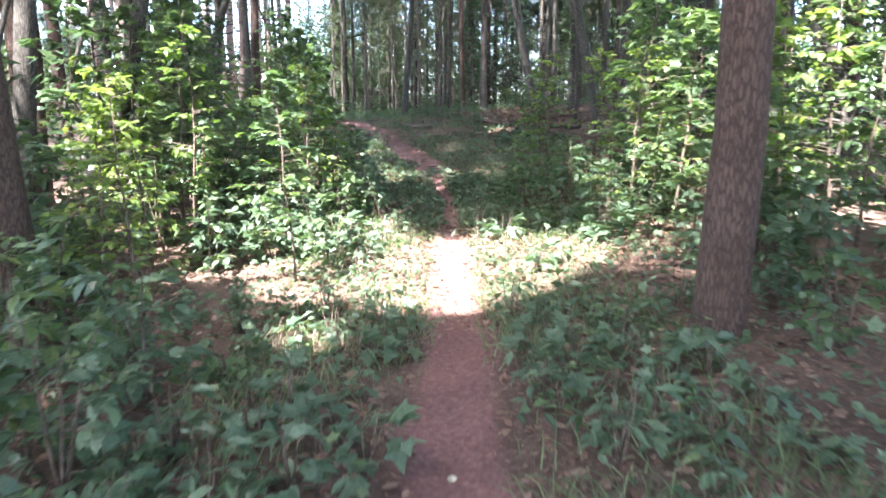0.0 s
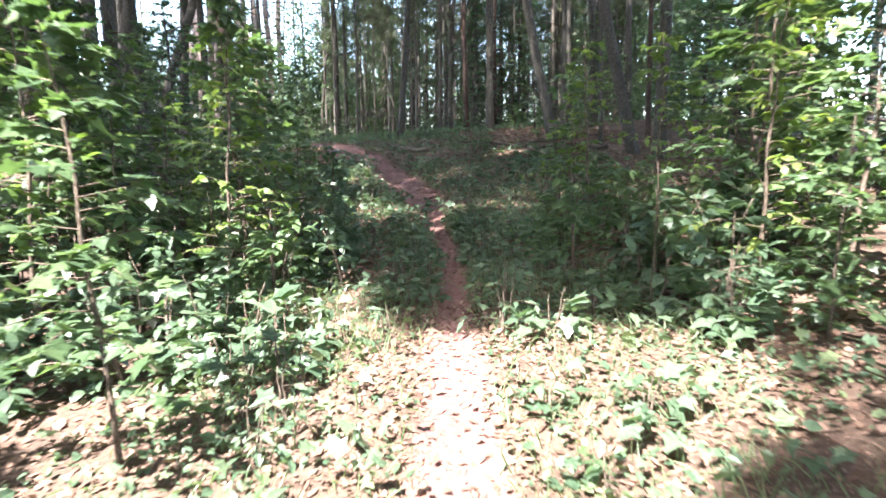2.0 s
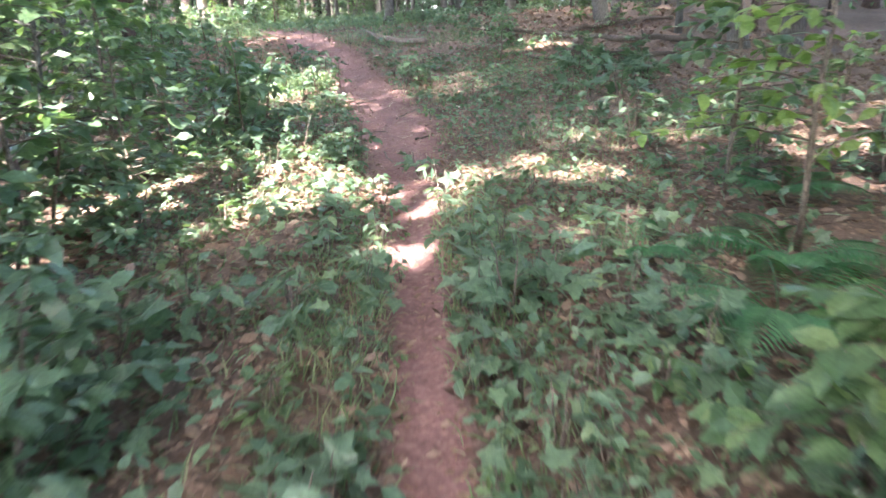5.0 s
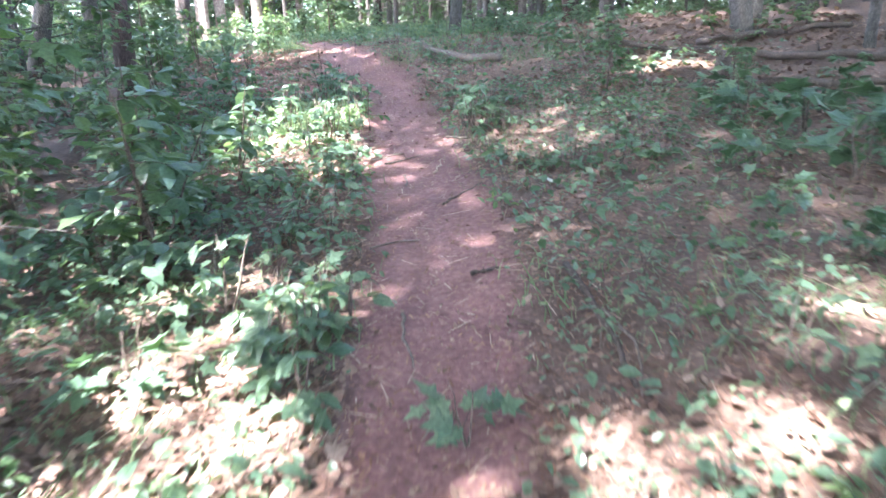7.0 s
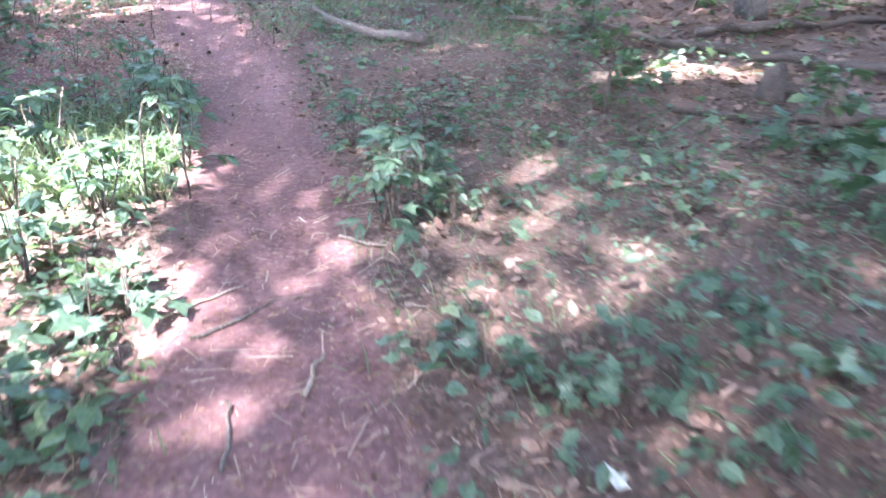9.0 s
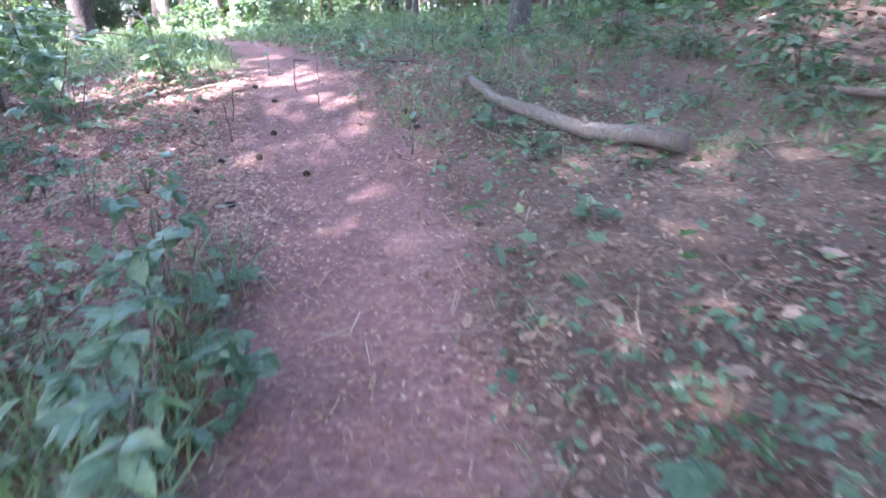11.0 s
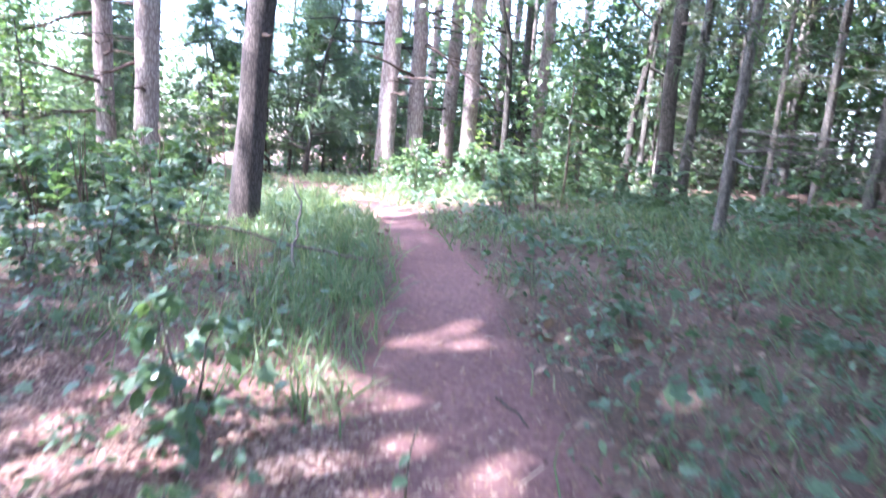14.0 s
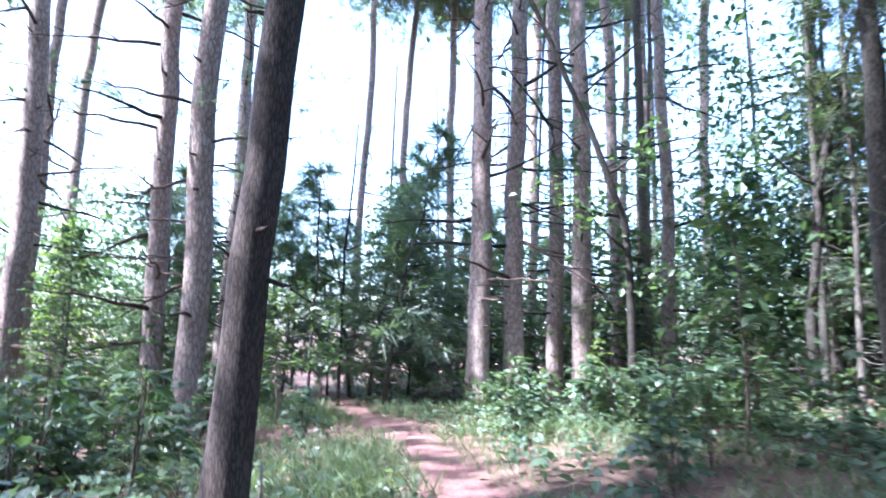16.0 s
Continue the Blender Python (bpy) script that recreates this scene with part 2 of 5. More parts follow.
def ground_z(x, y):
    q, d = off_trail(x, y)
    groove = np.exp(-q ** 2)
    return lie(x, y) + bumps(x, y) * (1 + np.minimum(np.abs(d), 4) * 0.5) * (1 - 0.7 * groove) - 0.035 * groove


def gz(x, y):
    return float(ground_z(np.array([x]), np.array([y]))[0])


# mesh helpers
def raw_mesh(name, verts, tris, smooth=False):
    me = bpy.data.meshes.new(name)
    verts, tris = np.asarray(verts, np.float32), np.asarray(tris, np.int32)
    me.vertices.add(len(verts))
    me.vertices.foreach_set("co", verts.ravel())
    me.loops.add(tris.size)
    me.loops.foreach_set("vertex_index", tris.ravel())
    me.polygons.add(len(tris))
    me.polygons.foreach_set("loop_start", np.arange(0, tris.size, 3, dtype=np.int32))
    me.polygons.foreach_set("use_smooth", np.full(len(tris), smooth))
    me.update(calc_edges=True)
    return me


def part(name, mesh, material, parent=None, label=""):
    """Links a mesh as one object, under a thing or a part where one is given."""
    ob = new(name, mesh)
    if not mesh.materials:
        mesh.materials.append(material)
    if parent:
        ob.parent = parent
    return tagged(ob, label)


def turns(a, b, c):
    """Rotations Rz(a) Rx(b) Ry(c), one a row."""
    ca, sa, cb, sb, cc, sc = np.cos(a), np.sin(a), np.cos(b), np.sin(b), np.cos(c), np.sin(c)
    o, z = np.ones_like(ca), np.zeros_like(ca)
    rz = np.stack([ca, -sa, z, sa, ca, z, z, z, o], -1).reshape(-1, 3, 3)
    rx = np.stack([o, z, z, z, cb, -sb, z, sb, cb], -1).reshape(-1, 3, 3)
    ry = np.stack([cc, z, sc, z, o, z, -sc, z, cc], -1).reshape(-1, 3, 3)
    return rz @ rx @ ry


def strew(shape, pos, rot, size):
    """Many copies of one small shape (verts, tris), joined: positions, rotations and sizes a row each."""
    tv, tf = np.array(shape[0], float), np.array(shape[1])
    pos, size = np.asarray(pos, float), np.asarray(size, float)
    if size.ndim == 1:
        size = size[:, None].repeat(3, 1)
    v = np.einsum("nij,nvj->nvi", rot, tv[None] * size[:, None, :]) + pos[:, None, :]
    f = tf[None] + (np.arange(len(pos)) * len(tv))[:, None, None]
    return v.reshape(-1, 3), f.reshape(-1, 3)


def join(pieces):
    vs, fs, k = [], [], 0
    for v, f in pieces:
        vs.append(np.asarray(v, float)), fs.append(np.asarray(f) + k)
        k += len(v)
    return np.concatenate(vs), np.concatenate(fs)


def tube(points, radii, sides=8, rough=0.0, seed=0, cap=True):
    """A limb along points: rings of that many sides, uneven by rough."""
    rng = np.random.default_rng(seed)
    pts = np.asarray(points, float)
    n = len(pts)
    tan = np.gradient(pts, axis=0)
    tan /= np.linalg.norm(tan, axis=1)[:, None]
    ref = np.array([1.0, 0, 0]) if abs(tan[0][0]) < 0.8 else np.array([0, 1.0, 0])
    lobes = 1 + rough * rng.standard_normal(sides)
    v = []
    for i in range(n):
        u = np.cross(tan[i], ref)
        u /= np.linalg.norm(u)
        w = np.cross(tan[i], u)
        ang = np.arange(sides) * 2 * math.pi / sides
        r = radii[i] * lobes * (1 + rough * 0.6 * rng.standard_normal(sides))
        v.append(pts[i] + (np.cos(ang) * r)[:, None] * u + (np.sin(ang) * r)[:, None] * w)
    v = np.concatenate(v)
    f = []
    for i in range(n - 1):
        for k in range(sides):
            a, b = i * sides + k, i * sides + (k + 1) % sides
            c, d = a + sides, b + sides
            f += [(a, c, b), (b, c, d)]
    if cap:
        v = np.concatenate([v, pts[:1], pts[-1:]])
        e = n * sides
        for k in range(sides):
            f += [(k, (k + 1) % sides, e), ((n - 1) * sides + (k + 1) % sides, (n - 1) * sides + k, e + 1)]
    return v, np.array(f)


# small shapes: one leaf, blade or needle spray along +y
OVATE = ([(0, 0, 0), (-0.27, 0.3, 0.05), (0.27, 0.3, 0.05), (-0.22, 0.65, 0.03), (0.22, 0.65, 0.03), (0, 1, -0.1), (0, 0.36, 0), (0, 0.7, -0.03)],
         [(0, 6, 1), (0, 2, 6), (1, 6, 3), (6, 7, 3), (6, 2, 4), (6, 4, 7), (3, 7, 5), (7, 4, 5)])
LANCE = ([(0, 0, 0), (-0.15, 0.4, 0.04), (0.15, 0.4, 0.04), (0, 1, -0.14), (0, 0.45, 0)], [(0, 4, 1), (0, 2, 4), (1, 4, 3), (4, 2, 3)])
SIMPLE = ([(0, 0, 0), (-0.32, 0.45, 0.07), (0.32, 0.45, 0.07), (0, 1, -0.06)], [(0, 3, 1), (0, 2, 3)])
LOBED = ([(0, 0.25, 0.02), (0, 0, 0), (0.3, -0.02, 0.03), (0.28, 0.2, 0.0), (0.52, 0.42, 0.05), (0.24, 0.5, 0.0), (0.0, 1, -0.08),
          (-0.24, 0.5, 0.0), (-0.52, 0.42, 0.05), (-0.28, 0.2, 0.0), (-0.3, -0.02, 0.03)],
         [(0, i, i + 1) for i in range(1, 10)] + [(0, 10, 1)])
HEX = ([(0, 0, 0), (-0.24, 0.27, 0.05), (0.24, 0.27, 0.05), (-0.22, 0.64, 0.04), (0.22, 0.64, 0.04), (0, 1, -0.1)], [(0, 2, 1), (1, 2, 4), (1, 4, 3), (3, 4, 5)])
FRAGMENT = ([(0, 0, 0), (-0.3, 0.45, 0.13), (0.27, 0.5, 0.05), (0.06, 1, 0.16)], [(0, 2, 1), (1, 2, 3)])
CURLED = ([(0, 0, 0), (-0.3, 0.3, 0.12), (0.3, 0.35, 0.1), (-0.22, 0.7, 0.2), (0.25, 0.7, 0.14), (0.05, 1, 0.22)], [(0, 2, 1), (1, 2, 3), (2, 4, 3), (3, 4, 5)])
BLADE = ([(-0.022, 0, 0), (0.022, 0, 0), (-0.018, 0.16, 0.48), (0.018, 0.16, 0.48), (0, 0.6, 0.78)], [(0, 1, 2), (1, 3, 2), (2, 3, 4)])
CHIP = ([(-0.5, 0, 0), (0.5, 0.02, 0), (0.4, 1, 0.02), (-0.42, 0.95, 0), (0, 0.5, 0.22)], [(0, 1, 4), (1, 2, 4), (2, 3, 4), (3, 0, 4)])


def needle_spray(n=8):
    """A tuft of thin needles round a twig along +y."""
    v, f = [], []
    for k in range(n):
        a, s = k * 2.4, 0.25 + 0.7 * k / n
        base, out = Vector((0, 0.75 * k / n, 0)), Vector((math.cos(a) * 0.42, s * 0.5 + 0.3, math.sin(a) * 0.42))
        side = out.cross(Vector((0.3, 0.2, 1.0))).normalized() * 0.045
        v += [tuple(base - side), tuple(base + side), tuple(base + out)]
        f.append((3 * k, 3 * k + 1, 3 * k + 2))
    return v, f


NEEDLE_SPRAY = needle_spray()


# ground
def axis(parts):
    out = []
    for a, b, step in parts:
        out += list(np.arange(a, b, step))
    return np.array(out + [parts[-1][1]])


xs = axis([(-400, -60, 68), (-60, -20, 5), (-20, -9, 0.8), (-9, 4, 0.13), (4, 14, 0.8), (14, 60, 5.75), (60, 400, 68)])
ys = axis([(-400, -60, 68), (-60, -5, 5), (-5, 30, 0.15), (30, 42, 0.8), (42, 60, 3), (60, 400, 68)])
gxx, gyy = np.meshgrid(xs, ys)
gv = np.stack([gxx.ravel(), gyy.ravel(), ground_z(gxx.ravel(), gyy.ravel())], -1)
nx, ny = len(xs), len(ys)
i0 = (np.arange(ny - 1)[:, None] * nx + np.arange(nx - 1)[None]).ravel()
gf = np.concatenate([np.stack([i0, i0 + 1, i0 + nx + 1], -1), np.stack([i0, i0 + nx + 1, i0 + nx], -1)])
gme = raw_mesh("ground", gv, gf, True)
trod = gme.attributes.new("trodden", "FLOAT", "POINT")
q0, _ = off_trail(gv[:, 0], gv[:, 1])
duff = 0.62 * np.clip(1.6 - ((gv[:, 0] - np.interp(gv[:, 1], TY, TX) + 1.0) / 2.0) ** 2 - ((gv[:, 1] - 22.8) / 2.6) ** 2, 0, 1)   # needle duff either side
trod.data.foreach_set("value", np.clip(np.maximum(1.25 - 0.62 * np.abs(q0), duff), 0, 1).astype(np.float32))
ground = tagged(part("ground", gme, SOIL), "brown forest floor with a reddish trodden earth trail", "ground", kind="structure")
RNG = np.random.default_rng(7)

# sunlit places under gaps in the canopy: x, y, height above the ground, half length across and along the trail
SUNLIT_FIRST = (
    (0.05, 6.5, 0.0, 1.75, 1.5, 1.0), (2.1, 6.6, 0.0, 0.9, 1.1, 0.8), (-1.0, 4.35, 0.1, 0.4, 0.35, 1.0), (-1.4, 6.2, 0.1, 0.9, 0.9, 1.0), (-2.2, 7.4, 0.4, 1.7, 1.4, 1.0), (-2.8, 7.4, 1.8, 2.0, 1.4, 1.0),
    (-3.8, 8.9, 1.5, 2.2, 1.6, 0.8), (2.8, 7.8, 0.9, 1.4, 1.1, 0.9), (3.5, 9.3, 1.7, 1.7, 1.4, 0.9), (4.6, 10.0, 2.6, 1.4, 1.2, 0.9), (3.6, 6.8, 2.2, 1.5, 1.3, 1.0), (5.2, 9.0, 2.0, 1.6, 1.5, 0.9), (3.4, 12.0, 2.5, 2.0, 1.8, 0.6),
)
SUNLIT_SECOND = (
    (-0.15, 13.0, 0.0, 0.65, 0.5, 0.93), (0.75, 13.5, 0.0, 0.9, 0.42, 0.86), (-0.15, 11.9, 0.0, 0.25, 0.4, 0.8), (-1.5, 13.4, 0.1, 1.1, 0.7, 0.94), (-3.2, 14.8, 0.8, 1.6, 1.4, 0.45), (2.0, 15.5, 0.2, 0.7, 0.4, 0.25),
    (-2.1, 17.4, 0.2, 0.7, 0.9, 0.78), (3.8, 13.0, 0.5, 0.8, 0.6, 0.6), (1.6, 14.4, 0.1, 0.9, 0.5, 0.7), (-1.3, 14.5, 0.1, 0.6, 0.55, 0.82), (-2.4, 12.6, 0.3, 1.0, 0.9, 0.85), (1.5, 12.6, 0.1, 0.5, 0.3, 0.4),
    (0.7, 12.1, 0.1, 0.9, 0.6, 0.55), (-0.9, 12.0, 0.1, 0.8, 0.6, 0.5),
)
SUNLIT_THIRD = (
    (-2.5, 18.5, 0.2, 0.8, 1.0, 0.9), (1.9, 20.8, 0.0, 0.9, 0.3, 0.92), (-4.6, 25.9, 0.0, 0.3, 0.3, 0.6), (-15.5, 35.0, 0.0, 1.6, 1.0, 0.9), (-9.5, 31.5, 1.5, 1.5, 1.0, 0.6),
    (2.5, 33.0, 4.0, 5.0, 3.5, 0.55), (6.5, 30.0, 3.0, 3.0, 4.0, 0.65), (-3.7, 22.6, 0.0, 1.3, 1.2, 0.48), (-4.7, 24.2, 0.0, 1.4, 1.0, 0.72), (-2.6, 23.8, 0.0, 0.9, 0.9, 0.45),
)
SUNLIT = SUNLIT_FIRST + SUNLIT_SECOND + SUNLIT_THIRD
SIFT = np.random.default_rng(5)


def open_sky(p, keep=0.0):
    """Which of the leaves at p leave the sunlit places open."""
    ok = np.ones(len(p), bool)
    d = np.array(SUN_DIR)
    for x, y, h, rx, ry, gap in SUNLIT:
        z = gz(x, y) + h
        s = (p[:, 2] - z) / d[2]
        fx, fy = p[:, 0] - d[0] * s - x, p[:, 1] - d[1] * s - y
        wob = 1 + 0.25 * np.sin(3 * np.arctan2(fy, fx) + x * 5)
        ok &= ((fx / rx) ** 2 + (fy / ry) ** 2 > wob) | (s < 1.5) | (SIFT.uniform(0, 1, len(p)) > gap)
    return ok


def spread(n, rng, flat=0.6):
    """n rotations of leaves that mostly face up."""
    return turns(rng.uniform(0, 6.283, n), rng.normal(-0.15, flat, n), rng.normal(0, flat, n))


# trees
def trunk_mesh(height, r0, r1, lean, rng, sides=14, flare=0.35, wander=0.05, rough=0.035):
    n = max(8, int(height / 0.7))
    t = np.linspace(0, 1, n)
    t[1] = 0.25 / height
    pts = np.zeros((n, 3))
    pts[:, 2] = t * height - 0.12
    wob = np.cumsum(rng.normal(0, wander, (n, 2)), axis=0) * np.sqrt(t)[:, None]
    pts[:, 0] = lean[0] * t * height + wob[:, 0]
    pts[:, 1] = lean[1] * t * height + wob[:, 1]
    rad = r0 + (r1 - r0) * t ** 0.9
    rad += r0 * flare * np.exp(-t * height / 0.22)
    return tube(pts, rad, sides, rough, int(rng.integers(1e6))), pts, rad


def branch_mesh(length, r, droop, rng, twigs=4, sides=5):
    n = 7
    t = np.linspace(0, 1, n)
    bend = np.cumsum(rng.normal(0, 0.05 * length, (n, 2)), axis=0) * t[:, None]
    pts = np.stack([t * length, bend[:, 0], droop * length * t ** 1.6 + bend[:, 1]], -1)
    rad = r * (1 - 0.85 * t)
    out = [tube(pts, rad, sides, 0.05, int(rng.integers(1e6)))]
    for k in range(twigs):
        i = int(rng.integers(2, n - 1))
        side = rng.choice([-1, 1])
        ln = length * rng.uniform(0.2, 0.45)
        tt = np.linspace(0, 1, 4)
        tp = pts[i] + np.stack([tt * ln * 0.7, side * tt * ln * 0.6, tt ** 2 * ln * rng.uniform(-0.3, 0.3)], -1)
        out.append(tube(tp, rad[i] * 0.6 * (1 - 0.8 * tt), 4, 0, 0))
    return join(out)


def crown_leaves(centre, radius, count, size, rng, shape, holes=True):
    """Leaves in clumps inside an uneven dome."""
    clumps = max(6, count // 26)
    a, u = rng.uniform(0, 6.283, clumps), rng.uniform(0, 1, clumps)
    rr = np.sqrt(u) * radius[0] * rng.uniform(0.75, 1.15, clumps)
    cz = rng.uniform(-0.5, 0.5, clumps) * radius[1] * 2 * (1 - 0.5 * u)
    cc = np.stack([np.cos(a) * rr, np.sin(a) * rr, cz], -1) + centre
    per = np.repeat(np.arange(clumps), count // clumps)
    p = cc[per] + rng.normal(0, 1, (len(per), 3)) * (0.55, 0.55, 0.3)
    if holes:
        p = p[open_sky(p)]
    n = len(p)
    return strew(shape, p, spread(n, rng, 0.5), size * rng.uniform(0.7, 1.3, n))


BRANCHES = [raw_mesh("branch", *branch_mesh(1.0, 0.02, d, RNG), True) for d in (-0.15, -0.05, 0.1, -0.3, 0.2, 0.0)]
STUBS = [raw_mesh("branch", *tube([(0, 0, 0), (0.07, 0.01, 0.012), (0.16, 0.0, 0.0), (0.22, 0.02, 0.02)], [0.03, 0.02, 0.015, 0.007], 6, 0.1, s), True) for s in range(3)]


def tree(name, label, x, y, height, r0, r1, bark, lean=(0, 0), branches=8, first=1.2, reach=(0.5, 1.6), stubs=6, crown=None, seed=0, foliage=None, category="tree", group="", dead=None):
    """A trunk with dead side branches, stubs and a crown: crown is (centre height, radius, half depth, leaves, leaf size, 'needle' or 'leaf')."""
    rng = np.random.default_rng(seed)
    root = new(name)
    z = gz(x, y)
    root.location = (x, y, z)
    tagged(root, label, category, group)
    (v, f), pts, rad = trunk_mesh(height, r0, r1, lean, rng)
    part("trunk", raw_mesh("trunk", v, f, True), bark, root)
    for k in range(branches + stubs):
        h = first + (min(height, 9.0) - first) * (k + rng.uniform(0, 1)) / (branches + stubs)
        i = np.searchsorted(pts[:, 2], h)
        i = min(max(i, 1), len(pts) - 1)
        w = (h - pts[i - 1, 2]) / (pts[i, 2] - pts[i - 1, 2])
        c = pts[i - 1] * (1 - w) + pts[i] * w
        r = rad[i - 1] * (1 - w) + rad[i] * w
        a = rng.uniform(0, 6.283)
        stub = rng.uniform() < stubs / (branches + stubs)
        me = STUBS[rng.integers(3)] if stub else BRANCHES[rng.integers(len(BRANCHES))]
        b = part("branch", me, bark if stub else dead or bark, root)
        s = rng.uniform(0.8, 1.3) if stub else rng.uniform(*reach)
        base = Vector(c) + Vector((math.cos(a), math.sin(a), 0)) * r * 0.8
        b.matrix_basis = Matrix.Translation(base) @ pose(0, 0, 0, 0, rng.uniform(-20, 15), math.degrees(a)) @ Matrix.Scale(s, 4)
    if crown:
        ch, cr, cd, count, size, kind = crown
        top = np.array([lean[0] * ch, lean[1] * ch, ch])
        shape = NEEDLE_SPRAY if kind == "needle" else SIMPLE
        v, f = crown_leaves(top + (x, y, z), (cr, cd), count, size, rng, shape)
        if kind == "needle":
            n = 90
            at = rng.integers(0, 7, n)
            c = np.stack([rng.uniform(-1.8, 1.8, 7), rng.uniform(-1.8, 1.8, 7), rng.uniform(3.5, 11, 7)], -1)[at] + rng.normal(0, 0.22, (n, 3)) * (1, 1, 0.4)
            v, f = join([(v, f), strew(shape, c + (x, y, z), spread(n, rng, 0.8), rng.uniform(0.2, 0.34, n))])
        if len(v):
            tagged(part("crown", raw_mesh("crown", v - (x, y, z), f), foliage or (NEEDLES if kind == "needle" else LEAF_CANOPY), root), kind="stuff")
    return root


LEAN_AT = (-1.6, 26.4)
PINE_LABEL = "tall red pine with bare flaky trunk and dead branches"
NEAR_PINE = "thick dark-barked pine beside the trail with branch stubs"
# trunks that the walk passes: x, y, height, radius at the foot and top, bark, lean
tree("pine_tree", "thick reddish-brown pine trunk standing beside the trail", 1.84, 4.05, 15, 0.155, 0.11, BARK_DARK, (0.004, 0.0), 0, 4.0, stubs=3, crown=(13, 3.2, 2.0, 1500, 0.3, "leaf"), seed=3)
tree("pine_tree", "dark trunk half hidden by leaves in the undergrowth", -3.95, 5.5, 14, 0.24, 0.14, BARK_DARK, (-0.02, 0.0), 5, 1.0, (0.4, 0.9), 3, crown=(12, 3.4, 2.0, 1500, 0.3, "leaf"), seed=4)
tree("pine_tree", NEAR_PINE, -8.89, 28.13, 17, 0.172, 0.125, BARK_NEAR, (0.054, 0.018), 1, 1.2, (0.4, 0.8), 9, crown=(16, 2.6, 2.0, 900, 0.4, "needle"), seed=5)
tree("pine_tree", "leaning grey-barked trunk with lichen at its foot", LEAN_AT[0], LEAN_AT[1], 15, 0.12, 0.09, BARK_GREY, (0.075, 0.0), 2, 2.0, (0.4, 0.9), 4, crown=(13, 3.5, 2.0, 1600, 0.3, "leaf"), seed=6)
# both oaks carry their shade in the bark colour
tree("oak_tree", "dark forked tree with crooked side limbs", -5.15, 34.7, 13, 0.145, 0.07, BARK_SHADED, (0.0, 0.0), 7, 2.6, (1.0, 2.4), 2, crown=(9.0, 3.0, 2.2, 1800, 0.2, "leaf"), seed=8)
tree("oak_tree", "dark straight trunk among shaded undergrowth", -1.6, 36.5, 14, 0.21, 0.1, BARK_SHADED, (0.01, 0.0), 8, 1.6, (0.7, 1.8), 3, crown=(9.5, 3.6, 2.4, 2200, 0.22, "leaf"), seed=9)

END = Vector((-4.566, 25.452, 0))


def beyond(right, ahead):
    """A place that far to the right and ahead of the walk's end, along its last heading."""
    a = radians(39.86)
    return END.x + right * math.cos(a) - ahead * math.sin(a), END.y + right * math.sin(a) + ahead * math.cos(a)


# the stand of red pines past the walk's end: to the right, ahead, radius
PINES = ((0.70, 13.0, 0.23), (1.50, 13.2, 0.21), (3.0, 21.5, 0.16), (2.55, 14.2, 0.19), (2.95, 13.2, 0.21), (5.7, 18.0, 0.17), (5.4, 15.0, 0.17), (4.3, 15.6, 0.16),
         (-5.6, 12.2, 0.20), (-4.55, 11.4, 0.25), (-5.9, 16.5, 0.17), (-9.0, 13.0, 0.23), (-10.4, 15.5, 0.15), (-7.6, 22.0, 0.18), (-3.4, 23.0, 0.16), (-1.8, 25.0, 0.17),
         (0.2, 24.0, 0.18), (4.4, 24.5, 0.17), (8.8, 21.0, 0.2), (-12.5, 20.0, 0.2), (-10.5, 25.0, 0.2), (10.0, 16.0, 0.2), (7.4, 26.0, 0.18), (-14.0, 14.0, 0.22))
for k, (r, a, rad) in enumerate(PINES):
    px, py = beyond(r, a)
    tree("pine_tree", PINE_LABEL, px, py, 18, rad, rad * 0.75, BARK_RED, (RNG.normal(0, 0.012), RNG.normal(0, 0.012)), 17, 1.4, (0.9, 2.6), 9, dead=BARK_DARK,
         crown=(16.8, 2.8, 1.6, 1100, 0.52, "needle"), seed=20 + k, group="red pines beyond the bend")

# slim dark trunks in the wood round the trail: x, y, radius
SLIM = ((0.9, 27.5, 0.1), (0.3, 29.5, 0.09), (4.45, 21.2, 0.065), (5.6, 20.6, 0.075), (3.9, 24.0, 0.09),
        (6.4, 25.5, 0.12), (2.2, 30.5, 0.12), (7.8, 18.0, 0.14), (5.9, 11.2, 0.27), (-6.3, 21.5, 0.15), (-7.4, 19.0, 0.17), (-5.6, 14.5, 0.12), (-6.2, 9.5, 0.15), (6.2, 15.2, 0.13),
        (-8.5, 24.0, 0.16), (-7.9, 12.2, 0.18), (-5.4, 17.8, 0.08), (4.9, 28.5, 0.1), (8.8, 22.5, 0.15), (7.5, 29.5, 0.14), (1.4, 33.5, 0.13), (-9.5, 16.0, 0.16), (5.2, 6.5, 0.12), (-6.0, 5.0, 0.14),
        (8.4, 13.0, 0.16), (3.4, 33.0, 0.1), (0.5, 36.0, 0.12), (3.0, 37.5, 0.14), (-3.4, 40.0, 0.14), (6.0, 34.5, 0.16))
for k, (x, y, rad) in enumerate(SLIM):
    tree("forest_tree", "slim dark trunk in the shaded wood with thin dead twigs", x, y, 13, rad, rad * 0.55, BARK_GREY if k % 3 else BARK_DARK,
         (RNG.normal(0, 0.03), RNG.normal(0, 0.03)), 5, 1.0, (0.5, 1.3), 3, crown=(10.8 if y < 30 else 10.5, 3.4, 1.8, 3600 if y > 9 and x < 0 else 1600, 0.165 if y > 9 and x < 0 else 0.26, "leaf"), seed=60 + k, group="slim trees of the wood")



